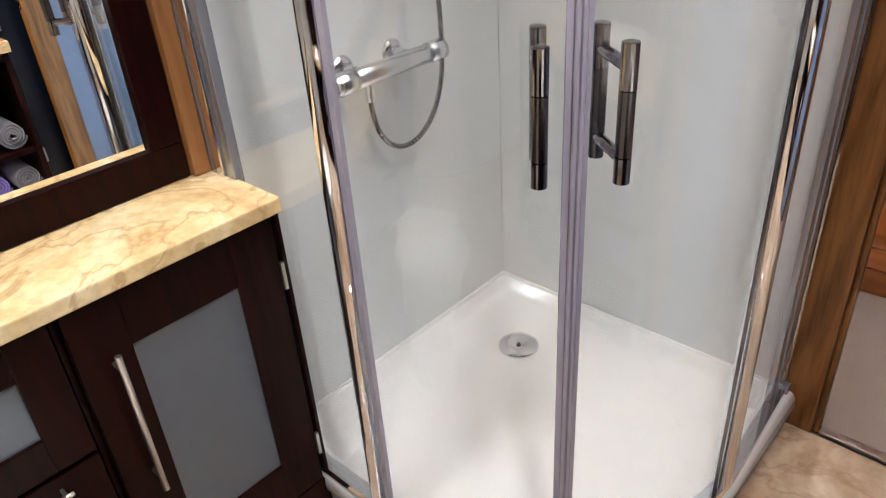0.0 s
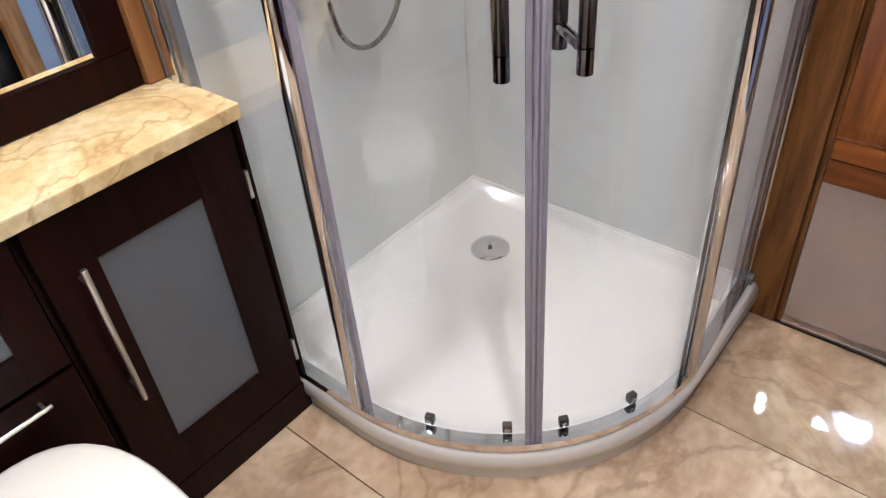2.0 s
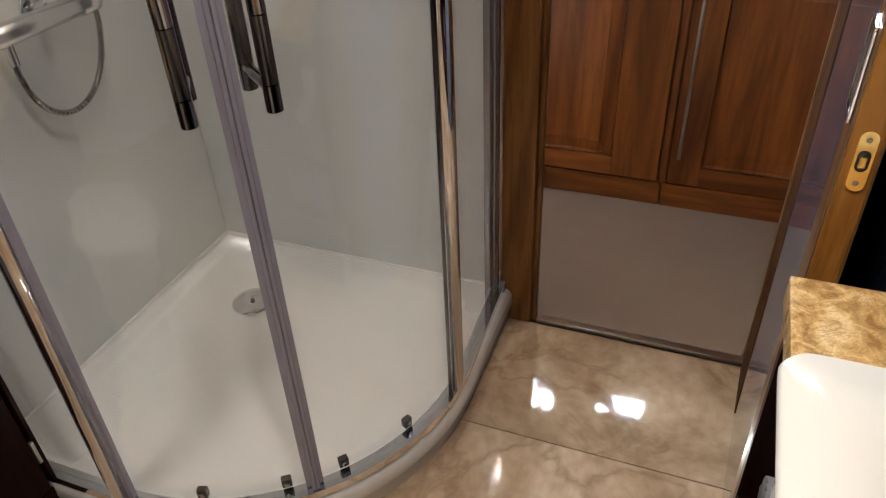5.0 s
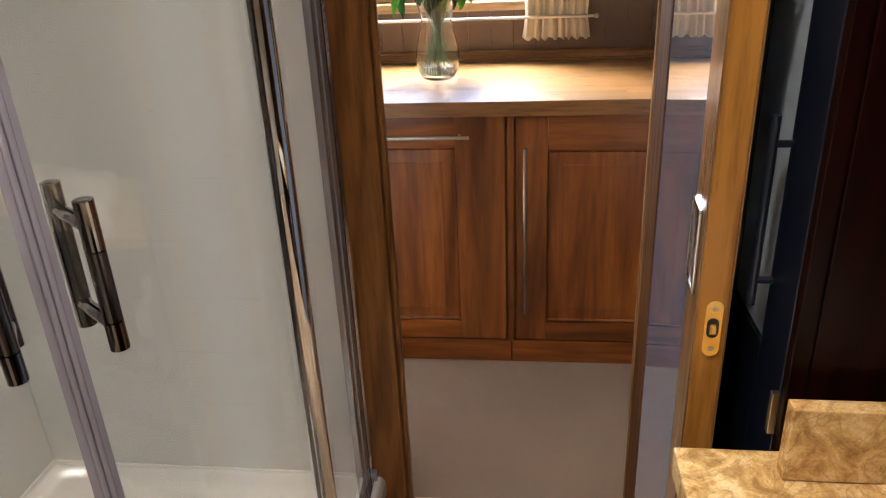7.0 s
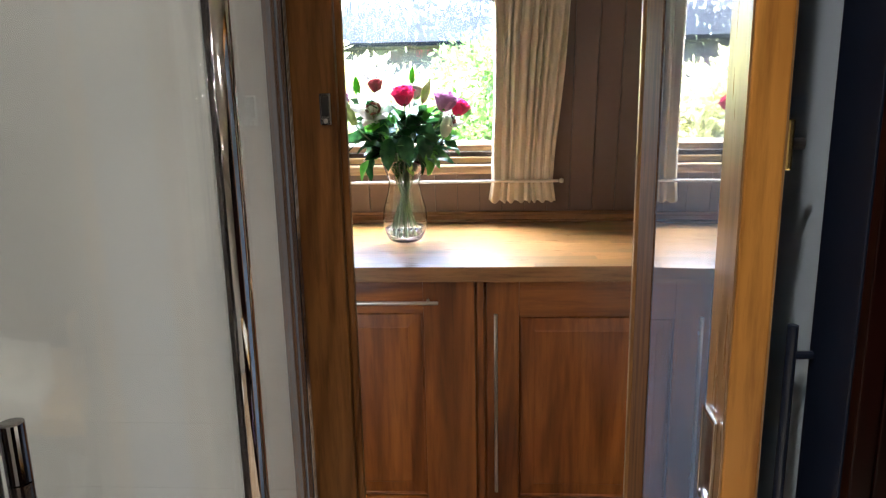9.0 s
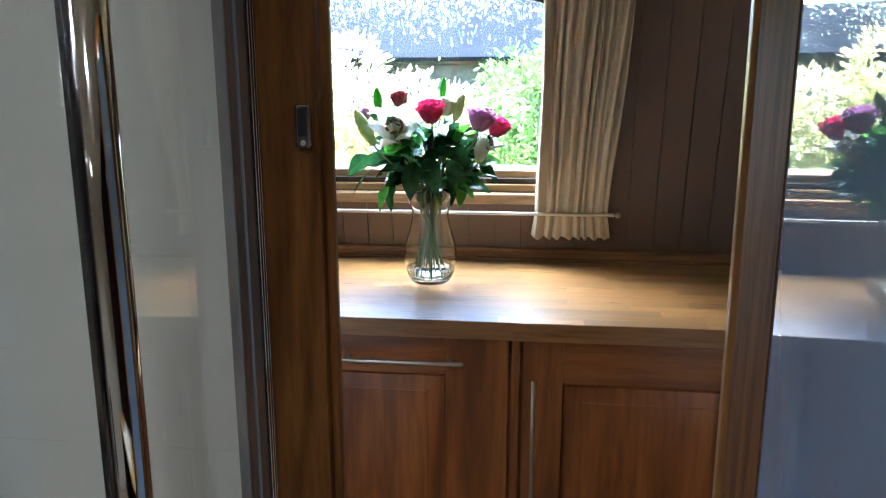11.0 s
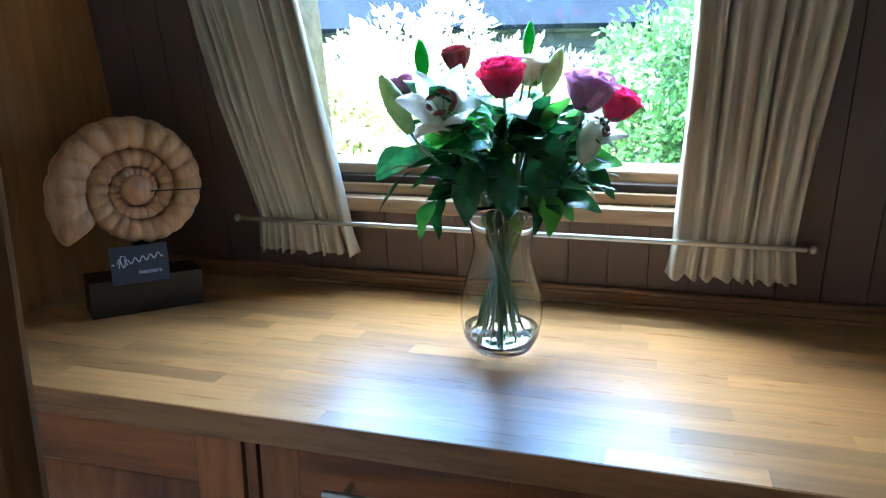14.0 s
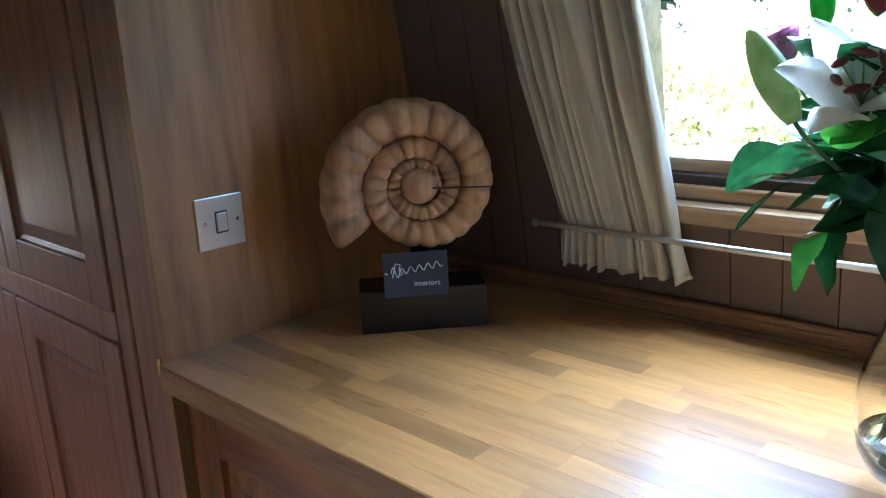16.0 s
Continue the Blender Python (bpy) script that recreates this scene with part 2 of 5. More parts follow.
def petal_cloth(name, colour, deep, translucent=0.35, rough=0.45):
    """Petals and leaves: two tones, light shining through them."""
    m, nt, b = nodes(name, rough, 0.0, colour)
    v, rnd = coords(nt, (1, 1, 1))
    n = node(nt, "ShaderNodeTexNoise", Scale=40.0, Detail=4.0)
    nt.links.new(v, n.inputs["Vector"])
    c = ramp(nt, n.outputs[0], [(0.3, deep), (0.65, colour)])
    c = mixed(nt, c, ramp(nt, rnd, [(0.0, (0.75, 0.75, 0.75)), (1.0, (1.2, 1.2, 1.2))]), 1.0, "MULTIPLY")
    nt.links.new(c, b.inputs["Base Color"])
    tl = nt.nodes.new("ShaderNodeBsdfTranslucent")
    nt.links.new(c, tl.inputs["Color"])
    mx = nt.nodes.new("ShaderNodeMixShader")
    mx.inputs[0].default_value = translucent
    nt.links.new(b.outputs[0], mx.inputs[1]), nt.links.new(tl.outputs[0], mx.inputs[2])
    nt.links.new(mx.outputs[0], nt.nodes["Material Output"].inputs[0])
    relief(nt, b, n.outputs[0], 0.15, 0.002)
    return m


LEAF = petal_cloth("rose_leaf", (0.036, 0.115, 0.030), (0.014, 0.050, 0.018), 0.38, 0.26)
BRIGHT_LEAF = petal_cloth("young_leaf", (0.15, 0.42, 0.045), (0.08, 0.26, 0.03), 0.55, 0.35)
STEM = petal_cloth("stem_green", (0.15, 0.21, 0.07), (0.07, 0.11, 0.035), 0.0)
ROSE_RED = petal_cloth("red_petal", (0.86, 0.035, 0.19), (0.66, 0.016, 0.10), 0.5)
ROSE_DARK = petal_cloth("dark_red_petal", (0.28, 0.025, 0.04), (0.14, 0.01, 0.02), 0.3)
ROSE_PINK = petal_cloth("mauve_petal", (0.66, 0.34, 0.56), (0.50, 0.20, 0.42), 0.45)
ROSE_WHITE = petal_cloth("ivory_petal", (0.78, 0.76, 0.62), (0.60, 0.62, 0.45), 0.45)
LILY_WHITE = petal_cloth("lily_petal", (0.82, 0.80, 0.78), (0.70, 0.68, 0.62), 0.4)
LILY_BUD = petal_cloth("lily_bud", (0.42, 0.46, 0.22), (0.25, 0.32, 0.12), 0.35)
ANTHER = petal_cloth("rust_anther", (0.20, 0.035, 0.02), (0.09, 0.015, 0.01), 0.0)
HEDGE = petal_cloth("hedge_leaf", (0.15, 0.27, 0.07), (0.06, 0.13, 0.035), 0.4, 0.5)
GOLD_HEDGE = petal_cloth("golden_hedge_leaf", (0.74, 0.72, 0.42), (0.55, 0.56, 0.25), 0.35, 0.5)
SLATE = painted("dark_slate", (0.010, 0.013, 0.019), 0.95, 0.3, 30.0, 0.4, Specular_IOR_Level=0.02)
FENCE = painted("grey_cladding", (0.050, 0.060, 0.080), 0.7, 0.2, 30.0, 0.3)
LAWN = painted("lawn", (0.10, 0.14, 0.04), 0.9, 0.3, 60.0, 0.5)
VASE_GLASS, vnt, vb = nodes("vase_glass", 0.0, 0.0, (0.97, 0.99, 0.99), Transmission_Weight=1.0, IOR=1.45)
WATER, wnt, wb = nodes("water", 0.0, 0.0, (0.95, 0.97, 0.93), Transmission_Weight=1.0, IOR=1.33)
LAMP_GLOW, lnt, lb = nodes("lamp_lens", 0.4, 0.0, (1, 1, 1), Emission_Color=(1.0, 0.90, 0.75, 1), Emission_Strength=1.5)


# ---- builders ----
def thing(name, label, category, group="", kind="", at=None):
    ob = new(name)
    if at is not None:
        ob.matrix_world = at
    return tagged(ob, label, category, group, kind)


def part(name, bm, material, parent=None, label="", smooth=False, m=None):
    """One mesh object out of a bmesh, under a thing or part."""
    me = bpy.data.meshes.new(name)
    bmesh.ops.recalc_face_normals(bm, faces=bm.faces)
    bm.to_mesh(me)
    bm.free()
    if smooth:
        for p in me.polygons:
            p.use_smooth = True
    me.materials.append(material)
    ob = new(name, me)
    ob.parent = parent
    if m is not None:
        ob.matrix_local = m
    if label:
        ob["label"] = label
    return ob


def whole(name, bm, material, label, category="", group="", kind="", smooth=False):
    return tagged(part(name, bm, material, None, "", smooth), label, category, group, kind)


def add_box(bm, x0, x1, y0, y1, z0, z1, bevel=0.0, m=None):
    vs = [bm.verts.new((x, y, z)) for x in (x0, x1) for y in (y0, y1) for z in (z0, z1)]
    fs = [bm.faces.new([vs[i] for i in q]) for q in ((0, 1, 3, 2), (4, 6, 7, 5), (0, 4, 5, 1), (2, 3, 7, 6), (0, 2, 6, 4), (1, 5, 7, 3))]
    made = set(vs)
    if bevel > 0:
        edges = list({e for f in fs for e in f.edges})
        res = bmesh.ops.bevel(bm, geom=edges, offset=bevel, segments=2, profile=0.6, affect="EDGES", clamp_overlap=True)
        made = {v for v in res["verts"]} | {v for v in vs if v.is_valid}
    if m is not None:
        bmesh.ops.transform(bm, matrix=m, verts=list(made))
    return bm


def box(x0, x1, y0, y1, z0, z1, bevel=0.0, m=None):
    return add_box(bmesh.new(), min(x0, x1), max(x0, x1), min(y0, y1), max(y0, y1), min(z0, z1), max(z0, z1), bevel, m)


def add_lathe(bm, profile, seg=32, m=None, caps=True):
    """Turns (radius, height) pairs round the z axis."""
    m = m or Matrix.Identity(4)
    rings = [[bm.verts.new(m @ Vector((r * math.cos(2 * math.pi * k / seg), r * math.sin(2 * math.pi * k / seg), z))) for k in range(seg)] for r, z in profile]
    for a, b in zip(rings, rings[1:]):
        for k in range(seg):
            bm.faces.new((a[k], a[(k + 1) % seg], b[(k + 1) % seg], b[k]))
    if caps:
        bm.faces.new(rings[0][::-1]), bm.faces.new(rings[-1])
    return bm


def lathe(profile, seg=32, m=None, caps=True):
    return add_lathe(bmesh.new(), profile, seg, m, caps)


def along(a, b):
    """A pose at a whose z axis points to b."""
    d = Vector(b) - Vector(a)
    return Matrix.Translation(a) @ d.to_track_quat("Z", "Y").to_matrix().to_4x4(), d.length


def rod(a, b, r, seg=16, round_end=0.0):
    m, n = along(a, b)
    e = round_end or r * 0.15
    return lathe([(r * 0.7, 0), (r, e), (r, n - e), (r * 0.7, n)], seg, m)


def sweep(points, radius, seg=10, closed_caps=True):
    """A tube through points; radius is a number or a function of 0..1."""
    bm = bmesh.new()
    pts = [Vector(p) for p in points]
    up, rings = Vector((0.123, 0.317, 0.94)), []
    for i, p in enumerate(pts):
        d = (pts[min(i + 1, len(pts) - 1)] - pts[max(i - 1, 0)]).normalized()
        s = d.cross(up).normalized()
        n = s.cross(d)
        r = radius(i / (len(pts) - 1)) if callable(radius) else radius
        rings.append([bm.verts.new(p + r * (math.cos(2 * math.pi * k / seg) * s + math.sin(2 * math.pi * k / seg) * n)) for k in range(seg)])
    for a, b in zip(rings, rings[1:]):
        for k in range(seg):
            bm.faces.new((a[k], a[(k + 1) % seg], b[(k + 1) % seg], b[k]))
    if closed_caps:
        bm.faces.new(rings[0][::-1]), bm.faces.new(rings[-1])
    return bm


def bezier(p, n):
    p = [Vector(q) for q in p]
    return [(1 - t) ** 3 * p[0] + 3 * (1 - t) ** 2 * t * p[1] + 3 * (1 - t) * t * t * p[2] + t ** 3 * p[3] for t in (k / n for k in range(n + 1))]


def strip(path, z0, z1, thick, bevel=0.0):
    """An upright band that follows a line of (x, y) points."""
    bm, n = bmesh.new(), len(path)
    rows = []
    for i, p in enumerate(path):
        a, b = Vector(path[max(i - 1, 0)]), Vector(path[min(i + 1, n - 1)])
        d = (b - a).normalized()
        o = Vector((-d.y, d.x)) * thick / 2
        rows.append([bm.verts.new((p[0] + s * o.x, p[1] + s * o.y, z)) for s, z in ((-1, z0), (1, z0), (1, z1), (-1, z1))])
    for a, b in zip(rows, rows[1:]):
        for k in range(4):
            bm.faces.new((a[k], a[(k + 1) % 4], b[(k + 1) % 4], b[k]))
    bm.faces.new(rows[0][::-1]), bm.faces.new(rows[-1])
    return bm


UNIT = bpy.data.meshes.new("unit_block")
_b = box(0, 1, 0, 1, 0, 1)
bmesh.ops.recalc_face_normals(_b, faces=_b.faces)
_b.to_mesh(UNIT)
_b.free()
UNIT_BY_MATERIAL = {}


def piece(name, parent, material, x0, x1, y0, y1, z0, z1, m=None):
    """A plain block of a wall, floor or top, sharing one mesh with its like."""
    if material.name not in UNIT_BY_MATERIAL:
        me = UNIT.copy()
        me.materials.append(material)
        UNIT_BY_MATERIAL[material.name] = me
    ob = new(name, UNIT_BY_MATERIAL[material.name])
    ob.parent = parent
    ob.matrix_local = (m or Matrix.Identity(4)) @ Matrix.Translation((x0, y0, z0)) @ Matrix.Diagonal((x1 - x0, y1 - y0, z1 - z0, 1))
    return ob


# ---- shell of the place ----
WALL_X, LEAN = 3.03, math.atan(0.17)
# the outer wall leans in; local x outwards, y along the wall, z up the slope from worktop height
SLOPE = Matrix.Translation((WALL_X, 0, 0.903)) @ Matrix.Rotation(-LEAN, 4, "Y")
whole("floor", box(-1.1, 3.3, -1.0, 2.9, -0.12, -0.012), GROUT, "grey-brown floor slab under tiles and carpet", kind="structure")
carpet = whole("carpet", box(1.725, 3.1, -0.98, 2.85, -0.012, 0.004), CARPET, "beige short-pile fitted carpet", kind="structure")
whole("threshold_strip", box(1.7005, 1.726, -0.08, 0.4565, -0.004, 0.008, 0.003), STEEL, "bright metal threshold strip between tiles and carpet", kind="structure")
whole("wall_left", box(-1.1, 1.70, 1.462, 1.56, -0.01, 2.2), PLASTER, "cream plastered bathroom wall", kind="structure")
whole("wall_back", box(-1.2, -1.1, -1.0, 2.9, -0.01, 2.2), PLASTER, "cream plastered wall behind the basin", kind="structure")
whole("wall_right", box(-1.1, 3.3, -1.1, -1.0, -0.01, 2.2), PLASTER, "cream plastered side wall", kind="structure")
bm = box(1.70, 1.95, 2.85, 2.95, -0.01, 2.2)
add_box(bm, 2.25, 3.3, 2.85, 2.95, -0.01, 2.2)
add_box(bm, 1.95, 2.25, 2.85, 2.95, -0.01, 0.95)
add_box(bm, 1.95, 2.25, 2.85, 2.95, 1.22, 2.2)
whole("wall_far_left", bm, BROWN, "brown painted end wall with a window opening", kind="structure")
bm = box(1.700, 1.765, 0.556, 2.85, -0.01, 2.2)
add_box(bm, 1.700, 1.765, -1.0, -0.165, -0.01, 2.2)
add_box(bm, 1.700, 1.765, -0.165, 0.556, 2.06, 2.2)
whole("wall_partition", bm, PLASTER, "thin partition wall with a doorway", kind="structure")
whole("wall_lower_outer", box(3.03, 3.20, -1.0, 2.85, -0.01, 0.903), BROWN, "brown painted lower outer wall", kind="structure")
whole("ceiling", box(-1.2, 3.3, -1.1, 2.95, 2.2, 2.3), PLASTER, "cream boarded ceiling", kind="structure")

# the leaning wall with its window hole
WY0, WY1, WZ0, WZ1 = 0.150, 0.970, 0.262, 0.860
wall = part("wall_window", box(0.012, 0.14, -1.0, WY0, 0, 1.36), GROOVE, None, "", m=SLOPE)
tagged(wall, "brown tongue-and-groove boarded wall round the window", kind="structure")
for y0, y1, z0, z1 in ((WY1, 2.85, 0, 1.36), (WY0, WY1, 0, WZ0), (WY0, WY1, WZ1, 1.36)):
    part("wall_core", box(0.012, 0.14, y0, y1, z0, z1), GROOVE, wall)

# oak lining of the doorway
lining = thing("door_frame", "golden oak door lining with rounded stops", "door frame", kind="structure")
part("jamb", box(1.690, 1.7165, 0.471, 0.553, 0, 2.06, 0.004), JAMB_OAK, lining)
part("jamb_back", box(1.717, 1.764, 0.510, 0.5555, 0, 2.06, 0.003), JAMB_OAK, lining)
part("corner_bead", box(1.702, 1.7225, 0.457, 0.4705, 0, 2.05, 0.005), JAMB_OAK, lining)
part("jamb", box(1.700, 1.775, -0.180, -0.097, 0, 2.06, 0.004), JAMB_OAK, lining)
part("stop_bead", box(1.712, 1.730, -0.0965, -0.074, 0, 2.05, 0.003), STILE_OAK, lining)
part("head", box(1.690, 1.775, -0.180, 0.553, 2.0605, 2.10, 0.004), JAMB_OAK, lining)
keep = thing("door_keep", "chrome door keep plate on the oak jamb", "door catch")
part("plate", box(1.682, 1.689, 0.479, 0.501, 1.344, 1.401, 0.0034), DARK_CHROME, keep)
part("recess", box(1.6808, 1.6818, 0.4835, 0.4965, 1.360, 1.396, 0.0003), BLACK, keep)
part("screw", rod((1.6805, 0.490, 1.351), (1.6818, 0.490, 1.351), 0.004), STEEL, keep)

# ---- bathroom: tiled floor ----
tiles = thing("tiled_floor", "polished beige marble floor tiles with dark joints", "floor", kind="structure")
xs = [-1.05, -0.46, 0.13, 0.717, 1.306, 1.694]
for a, b, off in zip(xs, xs[1:], (0.35, -0.25, 0.05, -0.35, 0.10)):
    y = -1.0
    for e in (-0.55 + off * 0.2, -0.10 + off * 0.1, 1.30, 1.46):
        if e > y + 0.05:
            piece("tile", tiles, TILE, a + 0.0015, b - 0.0015, y + 0.0015, e - 0.0015, -0.011, 0.0)
        y = e

# ---- shower ----
CX, CY, CORNER = 1.34, 1.07, (1.694, 1.428)


def quadrant(inset, wall_inset=None, n=28):
    """The tray's outline: two straight sides, a round front, two sides at the walls."""
    w = inset if wall_inset is None else wall_inset
    r = 0.55 - inset
    pts = [(CORNER[0] - w, CORNER[1] - w), (CX - r, CORNER[1] - w)]
    pts += [(CX + r * math.cos(a), CY + r * math.sin(a)) for a in (math.pi + math.pi / 2 * k / n for k in range(n + 1))]
    return pts + [(CORNER[0] - w, CY - r)]


tray = thing("shower_tray", "white acrylic quadrant shower tray with a rounded lip", "shower tray")
bm = bmesh.new()
rings = []
for inset, w, z in ((0.012, 0.0, 0.0), (0.010, 0.0, 0.03), (0.002, 0.0, 0.045), (0, 0, 0.06), (0.002, 0, 0.085), (0.010, 0, 0.098), (0.020, 0.002, 0.102), (0.048, 0.010, 0.102), (0.062, 0.014, 0.096), (0.085, 0.022, 0.076), (0.12, 0.045, 0.066), (0.22, 0.15, 0.062), (0.34, 0.28, 0.058)):
    rings.append([bm.verts.new((x, y, z)) for x, y in quadrant(inset, w)])
for a, b in zip(rings, rings[1:]):
    for k in range(len(a)):
        bm.faces.new((a[k], a[(k + 1) % len(a)], b[(k + 1) % len(a)], b[k]))
bm.faces.new(rings[-1])
part("tray_body", bm, ACRYLIC, tray, "", True)
waste = thing("shower_waste", "round chrome waste cover in the shower tray", "drain cover")
part("cover", lathe([(0.050, 0.0), (0.056, 0.002), (0.056, 0.008), (0.052, 0.012), (0.008, 0.014), (0.006, 0.011)], 40, Matrix.Translation((1.462, 1.195, 0.060))), CHROME, waste, "", True)
part("centre_hole", lathe([(0.005, 0.0), (0.005, 0.004)], 12, Matrix.Translation((1.462, 1.195, 0.0705))), BLACK, waste)
lining_panel = thing("shower_wall_panels", "glossy white shower wall panels", "wall panel", kind="structure")
part("panel", box(0.822, 1.694, 1.430, 1.461, 0.100, 2.15, 0.002), PANEL, lining_panel)
part("backing", box(1.6946, 1.6995, 0.556, 1.4295, 0.100, 2.15), PANEL, lining_panel)
for k in range(-4, 10):
    piece("tile_course", lining_panel, PANEL, 1.6940, 1.6964, 0.556, 1.4295, max(0.101, 0.7505 + 0.147 * k), 0.7500 + 0.147 * (k + 1))
part("sealant", rod((0.83, 1.428, 0.101), (1.69, 1.428, 0.101), 0.005), ACRYLIC, lining_panel)
part("sealant", rod((1.692, 0.56, 0.101), (1.692, 1.426, 0.101), 0.005), ACRYLIC, lining_panel)


def arc(a0, a1, r=0.53, n=20):
    return [(CX + r * math.cos(radians(a0 + (a1 - a0) * k / n)), CY + r * math.sin(radians(a0 + (a1 - a0) * k / n))) for k in range(n + 1)]


GZ0, GZ1 = 0.120, 1.98
screen = thing("shower_enclosure", "curved clear glass shower enclosure with chrome posts", "shower enclosure")
left_line = [(0.81, 1.428), (0.81, 1.07)]
right_line = [(1.34, 0.54), (1.692, 0.558)]
part("bottom_rail", strip(left_line + arc(181, 269)[0:] + right_line, 0.100, 0.120, 0.030), CHROME, screen)
part("top_rail", strip(left_line + arc(181, 269)[0:] + right_line, GZ1, GZ1 + 0.04, 0.035), CHROME, screen)
for line in ([(0.81, 1.425), (0.81, 1.075)], [(1.31, 0.539), (1.612, 0.556)]):
    part("fixed_pane", strip(line, GZ0, GZ1, 0.006), GLASS, screen).visible_shadow = False
for a0, a1, ah in ((183.5, 221.8, 217.4), (224.4, 264.5, 227.8)):
    door = part("sliding_door", strip(arc(a0, a1, 0.522), GZ0 + 0.012, GZ1, 0.006), GLASS, screen)
    door.visible_shadow = False
    inner = ah if a0 < 200 else ah - 1.0
    for a_bar, r_bar, z0, z1 in ((ah, 0.592, 0.941, 1.127), (inner, 0.503, 0.941, 1.129)):
        (p,) = arc(a_bar, a_bar, r_bar, 1)[:1]
        part("handle_bar", rod((*p, z0), (*p, z0 + 0.038), 0.0112, 24, 0.0012), DARK_CHROME, door)
        part("handle_bar", rod((*p, z0 + 0.0382), (*p, z1 - 0.0602), 0.0110, 24, 0.0004), GUNMETAL, door)
        part("handle_bar", rod((*p, z1 - 0.060), (*p, z1), 0.0112, 24, 0.0012), DARK_CHROME, door)
    for z in (0.973, 1.095):
        (p,), (q,) = arc(inner, inner, 0.503, 1)[:1], arc(ah, ah, 0.592, 1)[:1]
        part("handle_stand_off", rod((*p, z), (*q, z), 0.0085, 16), DARK_CHROME, door)
    for ar in ((199, 217.3) if a0 < 200 else (230.4, 248.3)):
        (p,) = arc(ar, ar, 0.510, 1)[:1]
        turn = Matrix.Translation((*p, 0.145)) @ Matrix.Rotation(radians(ar), 4, "Z")
        part("roller_block", box(-0.007, 0.007, -0.010, 0.010, -0.020, 0.002, 0.002, turn), BLACK, door)
        part("roller", lathe([(0.003, -0.003), (0.006, -0.002), (0.006, 0.002), (0.003, 0.003)], 16, turn @ Matrix.Translation((0.009, 0, -0.009)) @ Matrix.Rotation(radians(90), 4, "Y")), CHROME, door)
for a0, a1, r in ((221.2, 222.2, 0.524), (222.25, 223.05, 0.529), (223.15, 223.95, 0.529), (224.0, 224.9, 0.524)):
    part("magnetic_seal", strip(arc(a0, a1, r, 3), GZ0 + 0.004, GZ1, 0.010), SEAL, screen)
for a0 in (222.65, 223.55):
    (p,) = arc(a0, a0, 0.538, 1)[:1]
    part("seal_bead", rod((*p, GZ0 + 0.004), (*p, GZ1), 0.004, 8), SEAL, screen)
for a, s in ((180.4, 1), (265.6, -1)):
    (p,), (q,), (u,) = arc(a, a, 0.532, 1)[:1], arc(a + s * 2.2, a + s * 2.2, 0.530, 1)[:1], arc(a - s * 1.9, a - s * 1.9, 0.530, 1)[:1]
    part("post", lathe([(0.019, 0), (0.019, GZ1 - 0.12)], 24, Matrix.Translation((*p, 0.12))), CHROME, screen, "", True)
    part("post_seal", strip([q, arc(a + s * (3.6 if s > 0 else 2.7), a + s * (3.6 if s > 0 else 2.7), 0.530, 1)[0]], 0.122, GZ1, 0.010 if s > 0 else 0.006), SEAL if s > 0 else GUNMETAL, screen)
    part("post_gasket", box(-0.006, 0.006, -0.005, 0.005, 0.122, GZ1, 0.001, Matrix.Translation((*u, 0))), BLACK, screen)
for x0, x1, y0, y1, mat in ((0.797, 0.823, 1.398, 1.461, ALUMINIUM), (0.793, 0.799, 1.380, 1.4, CHROME), (0.800, 0.820, 1.352, 1.397, ALUMINIUM), (1.660, 1.6935, 0.553, 0.573, GUNMETAL), (1.630, 1.6595, 0.552, 0.572, ALUMINIUM), (1.600, 1.6295, 0.5545, 0.5695, ALUMINIUM), (1.668, 1.671, 0.5505, 0.5527, CHROME), (1.678, 1.681, 0.551, 0.5527, CHROME), (1.687, 1.690, 0.5515, 0.5527, CHROME)):
    part("wall_profile", box(x0, x1, y0, y1, 0.122, GZ1, 0.002), mat, screen)
part("end_cap", box(1.668, 1.690, 0.538, 0.562, 0.102, 0.128, 0.004), ALUMINIUM, screen)

valve = thing("shower_valve", "chrome thermostatic bar shower valve with hose", "shower valve")
vy = 1.372
SATIN = metal("satin_chrome", (0.74, 0.74, 0.75), 0.24)
part("bar", rod((1.075, vy, 0.895), (1.405, vy, 0.895), 0.022, 28, 0.004), SATIN, valve, "", True)
for x in (1.085, 1.36):
    part("control_knob", rod((x, vy, 0.895), (x + 0.05, vy, 0.895), 0.0245, 28, 0.003), SATIN, valve, "", True)
for x in (1.15, 1.30):
    part("wall_union", rod((x, vy + 0.01, 0.905), (x, 1.431, 0.905), 0.013, 18), CHROME, valve)
    part("wall_rose", lathe([(0.030, 0), (0.029, 0.006), (0.018, 0.012), (0.014, 0.013)], 28, Matrix.Translation((x, 1.431, 0.905)) @ Matrix.Rotation(radians(90), 4, "X")), CHROME, valve, "", True)
part("hose_union", rod((1.172, vy, 0.878), (1.172, vy, 0.835), 0.010, 14), CHROME, valve)
hose = bezier([(1.172, vy, 0.838), (1.175, vy, 0.66), (1.34, vy - 0.02, 0.66), (1.392, vy - 0.01, 0.84)], 60) + bezier([(1.392, vy - 0.01, 0.84), (1.42, vy, 0.96), (1.41, vy + 0.01, 1.1), (1.38, vy + 0.03, 1.5)], 60)[1:]
part("hose", sweep(hose, lambda s: 0.0062 + 0.0003 * math.sin(s * 370), 10), DARK_CHROME, valve)

